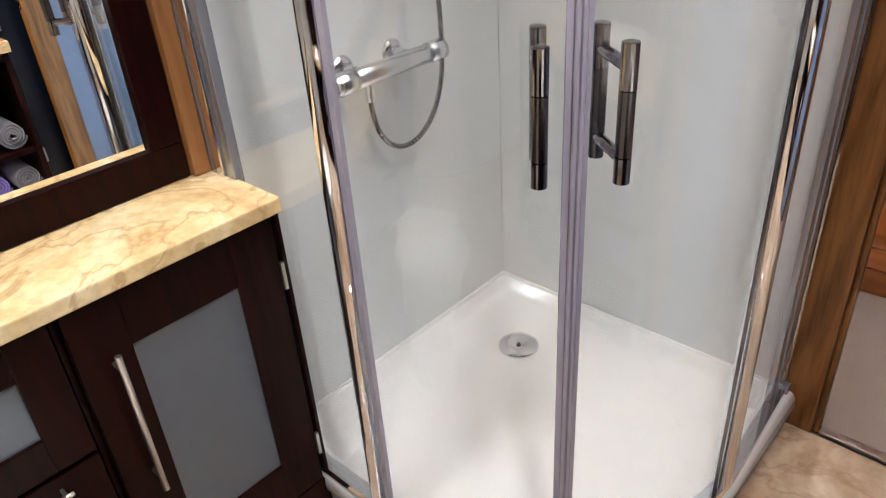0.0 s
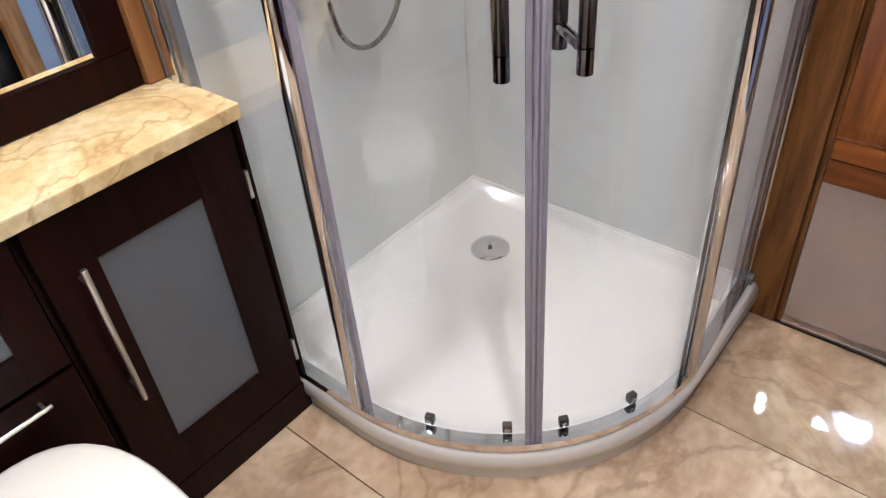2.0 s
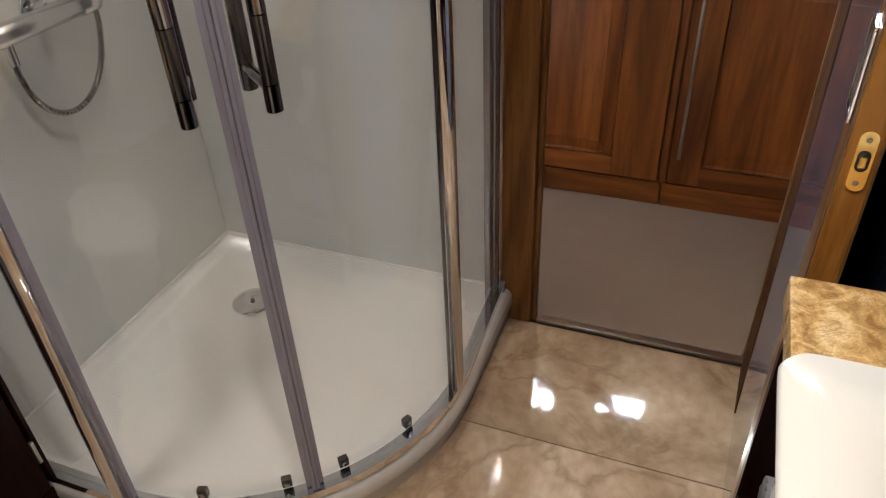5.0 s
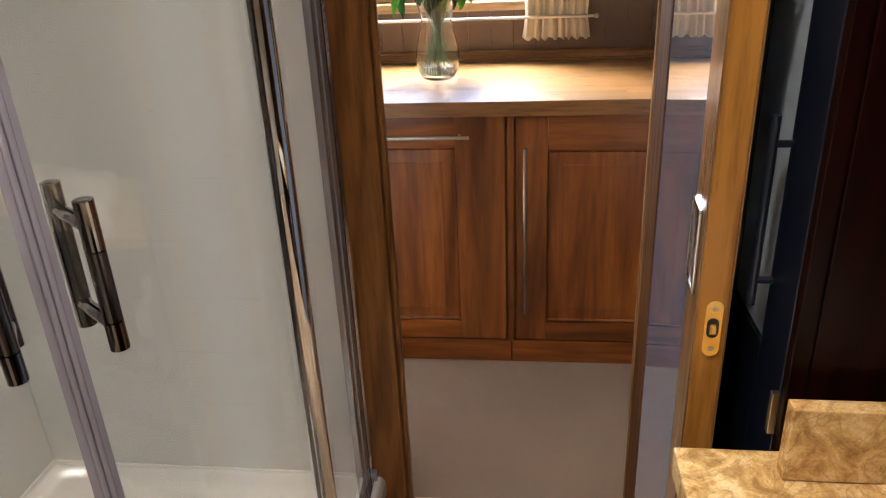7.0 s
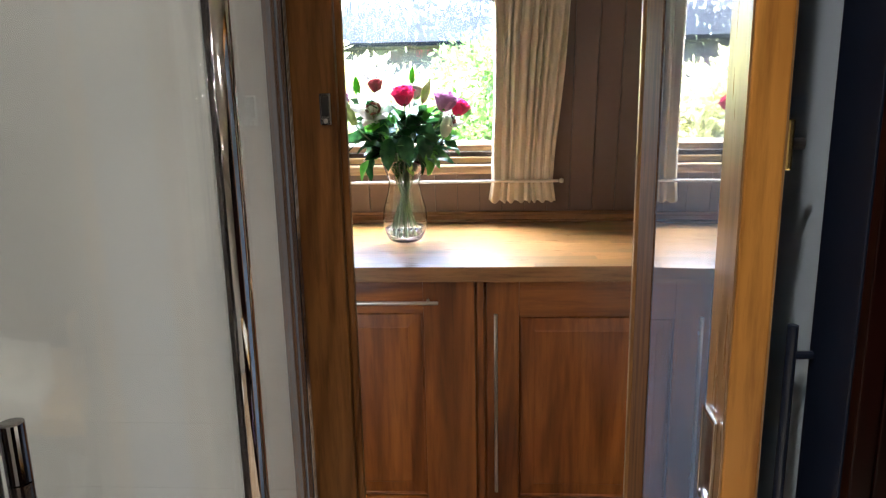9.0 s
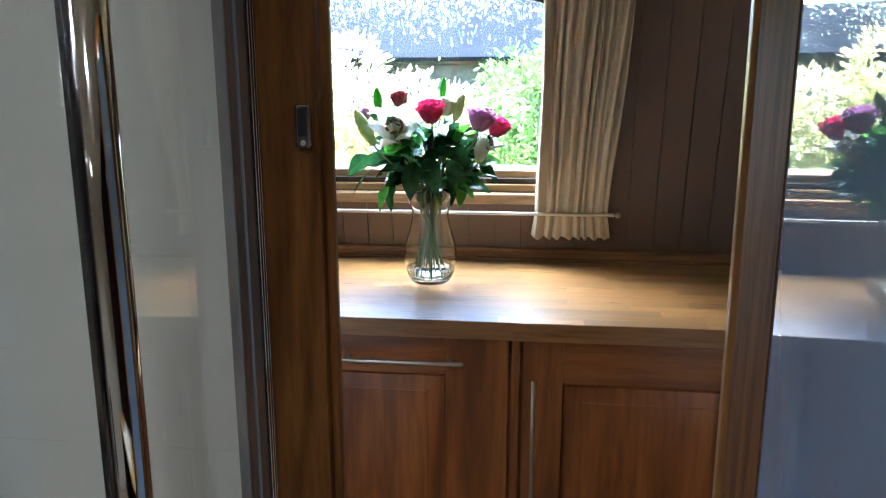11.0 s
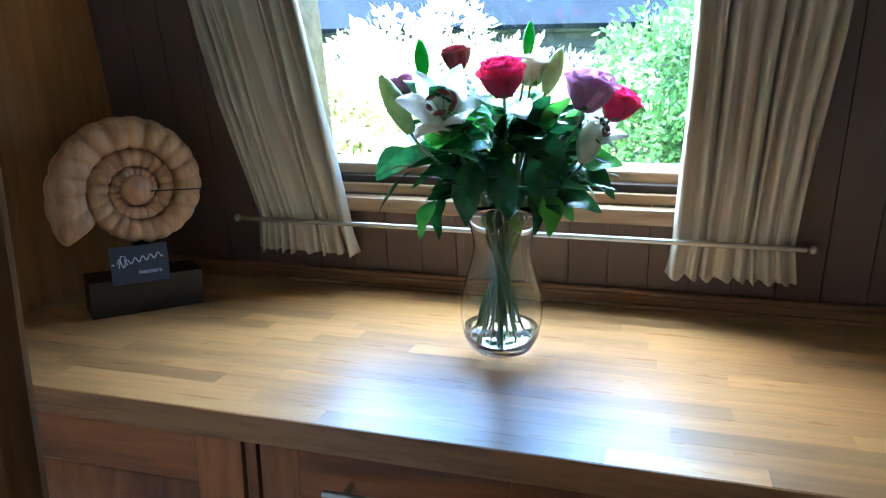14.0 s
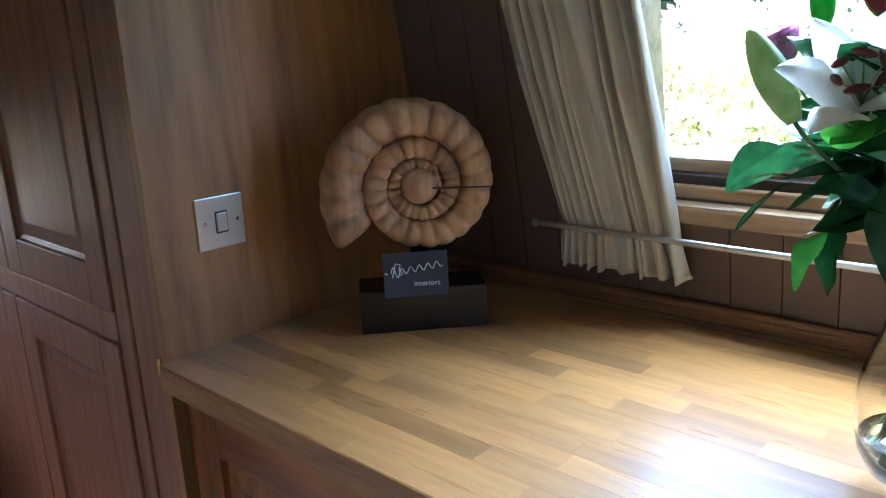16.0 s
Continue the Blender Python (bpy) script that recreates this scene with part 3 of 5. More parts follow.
# ---- bathroom: left furniture run ----
def framed_door(parent, name, x0, x1, z0, z1, y, stile, pane, pane_mat, frame_mat, top=None, bottom=None):
    """A front that faces -y: a set-back pane in two stiles and two rails."""
    t, b = top or stile, bottom or stile
    door = part(name, box(x0 + stile - 0.004, x1 - stile + 0.004, y + 0.008, y + 0.013, z0 + b - 0.004, z1 - t + 0.004), pane_mat, parent, "framed door with a frosted pane")
    for xa in (x0, x1 - stile):
        part("stile", box(xa, xa + stile, y, y + 0.02, z0, z1, 0.0015), frame_mat, door)
    for za, zb in ((z1 - t, z1), (z0, z0 + b)):
        part("rail", box(x0 + stile, x1 - stile, y + 0.0003, y + 0.02, za, zb, 0.0015), frame_mat, door)
    return door


def bar_handle(parent, a, b, out, r=0.005, inset=0.1, mat=None, label="brushed steel bar handle"):
    """A round bar on two pins; out is the way from the front."""
    a, b, out = Vector(a), Vector(b), Vector(out)
    h = part("handle", rod(a + out, b + out, r, 14), mat or STEEL, parent, label)
    for f in (inset, 1 - inset):
        p = a.lerp(b, f)
        part("handle_pin", rod(p, p + out, r * 0.8, 10), mat or STEEL, parent)
    return h


VY = 1.240
cab = thing("bathroom_cabinet", "dark mahogany cabinet with a frosted glass door", "cabinet")
part("body", box(0.392, 0.802, VY + 0.022, 1.455, 0.001, 0.768, 0.002), MAHOGANY, cab)
part("plinth", box(0.392, 0.802, VY, VY + 0.02, 0.001, 0.085, 0.001), MAHOGANY, cab)
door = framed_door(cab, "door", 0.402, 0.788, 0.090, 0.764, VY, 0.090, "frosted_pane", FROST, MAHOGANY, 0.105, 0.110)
bar_handle(door, (0.455, VY, 0.372), (0.455, VY, 0.674), (0, -0.030, 0), 0.0055)
for z in (0.195, 0.635):
    part("hinge", box(0.7885, 0.796, VY - 0.004, VY + 0.004, z - 0.030, z + 0.030, 0.001), STEEL, cab)
part("end_panel", box(0.797, 0.806, VY, VY + 0.021, 0.001, 0.768, 0.001), MAHOGANY, cab)
cab = thing("drawer_cabinet", "dark mahogany cabinet with a small frosted door over a drawer", "cabinet")
part("body", box(-0.02, 0.388, VY + 0.022, 1.455, 0.001, 0.768, 0.002), MAHOGANY, cab)
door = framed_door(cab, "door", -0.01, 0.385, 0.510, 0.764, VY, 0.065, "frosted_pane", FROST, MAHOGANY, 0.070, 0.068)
drawer = part("drawer_front", box(-0.01, 0.385, VY, VY + 0.02, 0.09, 0.500, 0.002), MAHOGANY, cab)
bar_handle(drawer, (0.215, VY, 0.475), (0.325, VY, 0.475), (0, -0.022, 0), 0.004)
part("plinth", box(-0.02, 0.388, VY, VY + 0.02, 0.001, 0.085, 0.001), MAHOGANY, cab)
cab = thing("side_cabinet", "plain dark mahogany bathroom cabinet", "cabinet")
part("body", box(-1.09, -0.024, VY + 0.022, 1.455, 0.001, 0.768, 0.002), MAHOGANY, cab)
part("door", box(-1.08, -0.03, VY, VY + 0.02, 0.09, 0.764, 0.002), MAHOGANY, cab)
whole("marble_counter", box(-1.09, 0.808, 1.226, 1.460, 0.770, 0.800, 0.004), MARBLE, "cream veined marble counter on dark cabinets", "counter")
mirror = thing("wall_mirror", "large mirror in a wide dark mahogany frame", "mirror")
bm = box(-1.0, 0.760, 1.440, 1.460, 0.802, 0.872, 0.003)
add_box(bm, 0.696, 0.760, 1.440, 1.460, 0.872, 1.95, 0.003)
add_box(bm, -1.0, -0.93, 1.440, 1.460, 0.872, 1.95, 0.003)
add_box(bm, -0.93, 0.696, 1.440, 1.460, 1.88, 1.95, 0.003)
part("frame", bm, MAHOGANY, mirror)
part("mirror_glass", box(-0.94, 0.70, 1.452, 1.456, 0.868, 1.89), MIRROR, mirror)
whole("oak_post", box(0.762, 0.796, 1.425, 1.461, 0.802, 2.15, 0.003), PALE_OAK, "golden oak post beside the shower", "post", kind="structure")

wc = thing("toilet", "white ceramic toilet with a closed rounded lid", "toilet")


def pan_outline(s, grow=0.0):
    pts = []
    for k in range(40):
        a = 2 * math.pi * k / 40
        x, y = math.cos(a), math.sin(a)
        px, py = (abs(x) ** 0.72) * math.copysign(1, x) * (0.185 * s + grow), (abs(y) ** 0.8) * math.copysign(1, y) * (0.245 * s + grow)
        pts.append((0.185 + px, 0.975 + py + (1 - s) * 0.10))
    return pts


def loft(levels):
    bm = bmesh.new()
    rings = [[bm.verts.new((x, y, z)) for x, y in pts] for pts, z in levels]
    for a, b in zip(rings, rings[1:]):
        for k in range(len(a)):
            bm.faces.new((a[k], a[(k + 1) % len(a)], b[(k + 1) % len(a)], b[k]))
    bm.faces.new(rings[0][::-1]), bm.faces.new(rings[-1])
    return bm


part("pan", loft([(pan_outline(0.66), 0.0), (pan_outline(0.66), 0.12), (pan_outline(0.8), 0.27), (pan_outline(0.96), 0.36), (pan_outline(0.98), 0.385)]), CERAMIC, wc, "", True)
part("seat", loft([(pan_outline(0.99), 0.388), (pan_outline(1.0, 0.003), 0.396), (pan_outline(0.99), 0.404)]), CERAMIC, wc, "", True)
part("lid", loft([(pan_outline(1.0), 0.406), (pan_outline(1.0, 0.004), 0.412), (pan_outline(0.99), 0.420), (pan_outline(0.9), 0.426), (pan_outline(0.5), 0.429)]), CERAMIC, wc, "", True)

# ---- bathroom: right furniture run ----
RY = -0.022
cab = thing("basin_cabinet", "dark mahogany open cabinet with rolled towels", "cabinet")
part("back_panel", box(-0.30, 0.965, -0.45, -0.43, 0.001, 0.763), MAHOGANY, cab)
for x in (-0.30, 0.30, 0.947):
    part("side_panel", box(x, x + 0.018, -0.4295, RY, 0.001, 0.763, 0.001), MAHOGANY, cab)
for z in (0.06, 0.255, 0.417, 0.738):
    for x0, x1 in ((-0.2815, 0.2995), (0.3185, 0.9465)):
        part("shelf", box(x0, x1, -0.4295, RY - 0.002, z, z + 0.018, 0.001), MAHOGANY, cab)
top = thing("travertine_counter", "polished travertine counter with a low upstand", "counter")
part("slab", box(-0.30, 0.976, -0.45, -0.012, 0.765, 0.803, 0.003), TRAVERTINE, top)
part("upstand", box(0.924, 0.946, -0.448, -0.119, 0.804, 0.897, 0.002), TRAVERTINE, top)
whole("wall_panel_mahogany", box(-0.30, 0.976, -0.48, -0.452, 0.805, 2.15, 0.002), MAHOGANY, "dark mahogany panel over the counter", "wall panel", kind="structure")
basin = thing("wash_basin", "white semi-recessed ceramic wash basin", "basin")


def round_rect(x0, x1, y0, y1, r, n=8):
    pts = []
    for cx, cy, a0 in ((x1 - r, y1 - r, 0), (x0 + r, y1 - r, 90), (x0 + r, y0 + r, 180), (x1 - r, y0 + r, 270)):
        pts += [(cx + r * math.cos(radians(a0 + 90 * k / n)), cy + r * math.sin(radians(a0 + 90 * k / n))) for k in range(n + 1)]
    return pts


B = (0.27, 0.802, -0.368, 0.006)
bowl = bmesh.new()
lv = [(0.05, 0.768, 0.09), (0.012, 0.79, 0.05), (0.002, 0.823, 0.03), (0.0, 0.835, 0.03), (0.004, 0.843, 0.03), (0.105, 0.842, 0.05), (0.118, 0.836, 0.05), (0.135, 0.815, 0.04), (0.15, 0.807, 0.03)]
rings = [[bowl.verts.new((x, y, z)) for x, y in round_rect(B[0] + i, B[1] - i, B[2] + i * 0.8, B[3] - i * 0.8, r)] for i, z, r in lv]
for a, b in zip(rings, rings[1:]):
    for k in range(len(a)):
        bowl.faces.new((a[k], a[(k + 1) % len(a)], b[(k + 1) % len(a)], b[k]))
bowl.faces.new(rings[0][::-1]), bowl.faces.new(rings[-1])
part("bowl", bowl, CERAMIC, basin, "", True)

tall = thing("tall_cabinet", "tall dark cabinet with a frosted glass door behind the open door", "cabinet")
part("body", box(0.978, 1.67, -0.45, -0.150, 0.001, 2.0, 0.002), MAHOGANY, tall)
part("face_stile", box(0.979, 0.995, -0.1495, -0.129, 0.001, 2.0, 0.002), MAHOGANY, tall)
# panes are paler than the other cabinets', their colour stands in for reflected light
for x0, x1, xh in ((0.998, 1.318, 1.075), (1.322, 1.655, 1.60)):
    door = framed_door(tall, "door", x0, x1, 0.09, 1.98, -0.149, 0.086, "frosted_pane", BRIGHTENED_FROST, NAVY, 0.1, 0.792)
    bar_handle(door, (xh, -0.129, 0.942), (xh, -0.129, 1.174), (0, 0.022, 0), 0.0055, 0.14, NAVY, "dark navy bar handle")
for z in (0.36, 0.842, 1.70):
    part("hinge", box(0.9915, 1.001, -0.1288, -0.120, z - 0.028, z + 0.028, 0.001), STEEL, tall)


def towel(x, z, r, mat, label):
    """A rolled towel, its spiral end to the front."""
    t = thing("rolled_towel", label, "towel", "rolled towels")
    pts = []
    for k in range(70):
        a = k * 0.36
        q = r * (0.12 + 0.80 * k / 69)
        pts.append((x + q * math.cos(a), z + q * math.sin(a)))
    bm, rows = bmesh.new(), []
    for k, (px, pz) in enumerate(pts):
        w = 0.5 * r * 0.16
        d = Vector((px - x, pz - z)).normalized()
        rows.append([bm.verts.new(v) for v in ((px - d.x * w, -0.050, pz - d.y * w), (px + d.x * w, -0.046, pz + d.y * w), (px + d.x * w, -0.30, pz + d.y * w), (px - d.x * w, -0.30, pz - d.y * w))])
    for a, b in zip(rows, rows[1:]):
        for k in range(4):
            bm.faces.new((a[k], a[(k + 1) % 4], b[(k + 1) % 4], b[k]))
    part("roll", bm, mat, t, "", True)
    return t


for x, z, r, mat, lab in ((0.894, 0.487, 0.050, GREY_TOWEL, "grey rolled towel on a cabinet shelf"), (0.790, 0.486, 0.049, LILAC, "lilac rolled towel on a cabinet shelf"), (0.840, 0.562, 0.038, WHITE_TOWEL, "white rolled towel on top of others"),
                          (0.892, 0.325, 0.050, GREY_TOWEL, "grey rolled towel on a lower shelf"), (0.787, 0.324, 0.049, LILAC, "lilac rolled towel on a lower shelf"), (0.684, 0.325, 0.050, LILAC, "lilac rolled towel on a lower shelf")):
    towel(x, z, r, mat, lab)

# the door leaf stands open along the furniture
LEAF_POSE = Matrix.Translation((1.066, -0.045, 0.012)) @ Matrix.Rotation(math.atan2(-0.030, 0.62), 4, "Z")
leaf = thing("bathroom_door", "open oak-lipped door with blue-grey gloss panels", "door", at=LEAF_POSE)
bm = box(0, 0.074, -0.035, 0, 0, 2.03, 0.002)
add_box(bm, 0.453, 0.610, -0.035, 0, 0, 2.03, 0.002)
add_box(bm, 0.074, 0.453, -0.035, 0, 1.94, 2.03, 0.002)
part("frame", bm, EDGE_OAK, leaf)
# far stile is darkened by its colour, for the shade near the hinges
for x0, x1, veneer in ((0.002, 0.074, STILE_OAK), (0.453, 0.608, DULL_SHADED_OAK)):
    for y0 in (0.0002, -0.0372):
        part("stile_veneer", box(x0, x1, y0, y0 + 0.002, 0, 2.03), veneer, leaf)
part("gloss_panel", box(0.073, 0.454, -0.031, 0.0005, 0, 1.945), BLUE, leaf, "blue-grey gloss panel")


def stadium(x0, x1, cy, r, z0, z1):
    """A plate with rounded ends, its face to -x."""
    prof = [(cy + r * math.cos(radians(a)), z1 - r + r * math.sin(radians(a))) for a in range(0, 181, 18)]
    prof += [(cy + r * math.cos(radians(a)), z0 + r + r * math.sin(radians(a))) for a in range(180, 361, 18)]
    bm = bmesh.new()
    rings = [[bm.verts.new((x, y, z)) for y, z in prof] for x in (x1, x0)]
    n = len(prof)
    for k in range(n):
        bm.faces.new((rings[0][k], rings[0][(k + 1) % n], rings[1][(k + 1) % n], rings[1][k]))
    bm.faces.new(rings[0][::-1]), bm.faces.new(rings[1])
    bmesh.ops.recalc_face_normals(bm, faces=bm.faces[:])
    return bm


lock = part("lock_plate", stadium(-0.0025, 0, -0.019, 0.0100, 0.863, 0.940), BRASS, leaf, "brass lock plate with rounded ends")
part("latch_slot", stadium(-0.0032, -0.0026, -0.019, 0.0070, 0.889, 0.916), BLACK, lock)
part("latch_bolt", box(-0.008, -0.0033, -0.0235, -0.0145, 0.895, 0.910, 0.002), BRASS, lock)
for z in (0.874, 0.929):
    part("screw", rod((-0.0035, -0.019, z), (-0.0026, -0.019, z), 0.0032, 12), STEEL, lock)


def flush_pull(parent, x0, x1, z0, z1, y):
    """A flush pull: a dark recess in a proud chrome surround."""
    h = part("pull_handle", box(x0, x1, y, y + 0.0015, z0, z1, 0.0005), RECESS, parent, "dark recess of a flush pull")
    for a, b, c, d in ((x0 - 0.003, x1 + 0.003, z1, z1 + 0.004), (x0 - 0.003, x1 + 0.003, z0 - 0.004, z0), (x0 - 0.003, x0 + 0.001, z0, z1), (x1 - 0.001, x1 + 0.003, z0, z1)):
        part("surround", box(a, b, y, y + 0.005, c, d, 0.0012), CHROME, h)
    return h


flush_pull(leaf, 0.022, 0.070, 0.940, 1.043, 0.0024)
part("thumb_turn", rod((0.022, -0.0375, 1.342), (0.022, -0.060, 1.342), 0.006, 14), BLACK, leaf)
part("thumb_turn_plate", box(0.003, 0.030, -0.044, -0.0375, 1.318, 1.366, 0.002), BRASS, leaf)

# recessed ceiling lamps of the bathroom
for x, y, w in ((0.45, 1.05, 0.072), (1.25, 0.95, 0.044), (0.55, 0.25, 0.165), (-0.35, 0.65, 0.078), (1.30, 0.20, 0.020)):
    lamp = thing("ceiling_downlight", "round white recessed ceiling downlight", "ceiling lamp", "bathroom downlights")
    part("bezel", lathe([(0.034, 2.194), (0.044, 2.192), (0.046, 2.199), (0.034, 2.199)], 24, Matrix.Translation((x, y, 0)), False), CHROME, lamp, "", True)
    part("lens", lathe([(0.032, 2.197), (0.033, 2.199)], 24, Matrix.Translation((x, y, 0))), LAMP_GLOW, lamp)
    area("downlight", (x, y, 2.188), (x, y, 0), 0.09, 0.09, w, (1.0, 0.915, 0.82), True).data.spread = radians(118)

# ---- second room: cupboards under the worktop ----
FX = 2.388


def front(parent, name, y0, y1, z0, z1, stile, top, bottom, x=FX, wide=None):
    """A framed cupboard front that faces -x, with a raised panel; wide is the stile at its low end."""
    low = wide or stile
    door = part(name, box(x + 0.023, x + 0.026, y0 + 0.003, y1 - 0.003, z0, z1), OAK, parent)
    for ya, wa in ((y0, low), (y1 - stile, stile)):
        part("stile", box(x, x + 0.022, ya, ya + wa, z0, z1, 0.0018), OAK, door)
    part("rail", box(x + 0.0003, x + 0.022, y0 + low, y1 - stile, z1 - top, z1, 0.0018), OAK_H, door)
    part("rail", box(x + 0.0003, x + 0.022, y0 + low, y1 - stile, z0, z0 + bottom, 0.0018), OAK_H, door)
    a0, a1, b0, b1 = y0 + low, y1 - stile, z0 + bottom, z1 - top
    bm = bmesh.new()
    rings = [[bm.verts.new((x + d, yy, zz)) for yy, zz in ((a0 + i, b0 + i), (a1 - i, b0 + i), (a1 - i, b1 - i), (a0 + i, b1 - i))] for i, d in ((-0.004, 0.016), (0.004, 0.010), (0.010, 0.013), (0.045, 0.0075), (0.048, 0.006))]
    for a, b in zip(rings, rings[1:]):
        for k in range(4):
            bm.faces.new((a[k], a[(k + 1) % 4], b[(k + 1) % 4], b[k]))
    bm.faces.new(rings[-1])
    part("raised_panel", bm, OAK, door)
    return door


def base_unit(y0, y1, label):
    u = thing("base_cabinet", label, "cabinet", "cupboards under the worktop")
    part("body", box(FX + 0.06, 3.02, y0 + 0.002, y1 - 0.002, 0.004, 0.864, 0.001), OAK, u)
    part("plinth", box(FX + 0.004, FX + 0.022, y0 + 0.002, y1 - 0.002, 0.005, 0.088, 0.001), OAK_H, u)
    return u


u = base_unit(0.222, 0.787, "oak base cabinet with a bar handle across a drop front")
d = front(u, "door", 0.239, 0.771, 0.094, 0.856, 0.064, 0.098, 0.066, wide=0.150)
bar_handle(d, (FX, 0.343, 0.797), (FX, 0.654, 0.797), (-0.032, 0, 0), 0.0055)
u = base_unit(-0.440, 0.222, "wide oak base cabinet with an upright bar handle")
d = front(u, "door", -0.432, 0.205, 0.094, 0.856, 0.094, 0.110, 0.066)
bar_handle(d, (FX, 0.179, 0.20), (FX, 0.179, 0.764), (-0.032, 0, 0), 0.0055)
u = base_unit(0.787, 1.454, "oak base cabinet in the corner")
d = front(u, "door", 0.803, 1.440, 0.094, 0.856, 0.080, 0.098, 0.066)
for y in (0.222, 0.787):
    whole("cabinet_divider", box(FX + 0.001, FX + 0.023, y - 0.0095, y + 0.0095, 0.09, 0.863, 0.001), OAK, "narrow oak divider between cupboard fronts", "divider")
whole("end_panel", box(FX + 0.002, 3.02, -0.462, -0.444, 0.004, 0.864, 0.001), OAK, "oak end panel of the cupboards", "panel")

# ---- wardrobe with its pale end panel ----
w = thing("wardrobe", "tall brown wooden wardrobe with panelled doors", "wardrobe")
part("end_panel", box(2.372, 3.0, 1.458, 1.476, 0.004, 2.15, 0.001), PALE_OAK, w, "pale oak wardrobe end panel")
part("body", box(2.405, 2.94, 1.478, 2.80, 0.004, 2.15), WARDROBE, w)
part("stile", box(2.376, 2.404, 1.478, 1.572, 0.004, 2.15, 0.006), WARDROBE, w)
part("stile", box(2.376, 2.404, 1.580, 1.632, 0.004, 2.15, 0.004), WARDROBE, w)


def wardrobe_door(y0, y1, z0, z1):
    x = 2.372
    dd = part("door", box(x + 0.0225, x + 0.026, y0 + 0.002, y1 - 0.002, z0 + 0.002, z1 - 0.002), WARDROBE, w)
    for ya in (y0, y1 - 0.078):
        part("stile", box(x, x + 0.022, ya, ya + 0.078, z0, z1, 0.003), WARDROBE, dd)
    for za in (z0, z1 - 0.078):
        part("rail", box(x, x + 0.022, y0 + 0.0785, y1 - 0.0785, za, za + 0.078, 0.003), WARDROBE, dd)
    bm = bmesh.new()
    rings = [[bm.verts.new((x + d, yy, zz)) for yy, zz in ((y0 + 0.078 + i, z0 + 0.078 + i), (y1 - 0.078 - i, z0 + 0.078 + i), (y1 - 0.078 - i, z1 - 0.078 - i), (y0 + 0.078 + i, z1 - 0.078 - i))] for i, d in ((-0.004, 0.018), (0.002, 0.008), (0.010, 0.014), (0.04, 0.009))]
    for a, b in zip(rings, rings[1:]):
        for k in range(4):
            bm.faces.new((a[k], a[(k + 1) % 4], b[(k + 1) % 4], b[k]))
    bm.faces.new(rings[-1])
    part("raised_panel", bm, WARDROBE, dd)
    return dd


for y0, y1 in ((1.636, 2.13), (2.136, 2.71)):
    wardrobe_door(y0, y1, 0.952, 2.10)
    dd = wardrobe_door(y0, y1, 0.06, 0.888)
part("middle_rail", box(2.376, 2.404, 1.636, 2.71, 0.892, 0.948, 0.003), WARDROBE, w)
part("hinge_knuckle", rod((2.3725, 1.484, 0.875), (2.3725, 1.484, 0.905), 0.0045, 10), BRASS, w)
sw = thing("light_switch", "brushed steel single light switch on pale oak", "light switch")
part("plate", box(2.453, 2.541, 1.4535, 1.4578, 1.070, 1.157, 0.0015), STEEL, sw)
part("rocker_surround", box(2.486, 2.509, 1.4525, 1.4536, 1.095, 1.132, 0.001), BLACK, sw)
part("rocker", box(2.4885, 2.5065, 1.4500, 1.4530, 1.098, 1.129, 0.001), STEEL, sw)
for x in (2.4665, 2.5275):
    part("screw", rod((x, 1.4535, 1.1135), (x, 1.4522, 1.1135), 0.0036, 12), CHROME, sw)

# ---- window, frame and trims on the leaning wall ----
trim = part("trim", box(-0.012, 0.0, -0.98, 1.456, 0.002, 0.030, 0.004), TRIM_OAK, None, m=SLOPE)
tagged(trim, "oak moulding along the back of the worktop", kind="structure")
part("moulding_bead", rod((-0.008, -0.98, 0.036), (-0.008, 1.456, 0.036), 0.007, 12), TRIM_OAK, trim)
part("moulding_foot", rod((-0.014, -0.44, 0.007), (-0.014, 1.456, 0.007), 0.006, 12), TRIM_OAK, trim)
win = thing("window_1", "arched oak-framed window with rain-spotted glass", "window", kind="structure", at=SLOPE)
FRAME = wood("window_oak", (0.55, 0.36, 0.19), (0.38, 0.22, 0.10), "y", 60, 0.35, 0.1, 0.4)
part("window_sill", box(-0.022, 0.075, WY0 - 0.02, WY1 + 0.02, WZ0 - 0.074, WZ0 - 0.040, 0.008), FRAME, win)
part("window_frame", box(0.002, 0.10, WY0, WY1, WZ0 - 0.038, WZ0 - 0.016, 0.003), FRAME, win)
part("window_frame", box(0.030, 0.10, WY0, WY1, WZ0 - 0.013, WZ0 + 0.022, 0.006), FRAME, win)
for y0, y1 in ((WY0, WY0 + 0.024), (WY1 - 0.024, WY1)):
    part("window_frame", box(0.004, 0.10, y0, y1, WZ0 + 0.024, WZ1, 0.004), FRAME, win)
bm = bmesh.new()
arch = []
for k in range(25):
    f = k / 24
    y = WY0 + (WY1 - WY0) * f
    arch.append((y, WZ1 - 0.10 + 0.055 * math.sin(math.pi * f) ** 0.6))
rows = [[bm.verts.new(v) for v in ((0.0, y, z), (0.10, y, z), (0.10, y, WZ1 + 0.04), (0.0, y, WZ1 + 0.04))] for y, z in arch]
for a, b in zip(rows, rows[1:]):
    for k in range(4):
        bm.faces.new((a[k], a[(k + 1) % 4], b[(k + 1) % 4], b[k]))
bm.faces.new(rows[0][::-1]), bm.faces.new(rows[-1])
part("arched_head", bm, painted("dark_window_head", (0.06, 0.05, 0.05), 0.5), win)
part("pane", box(0.062, 0.066, WY0 + 0.02, WY1 - 0.02, WZ0 + 0.02, WZ1), WINDOW_GLASS, win).visible_shadow = False
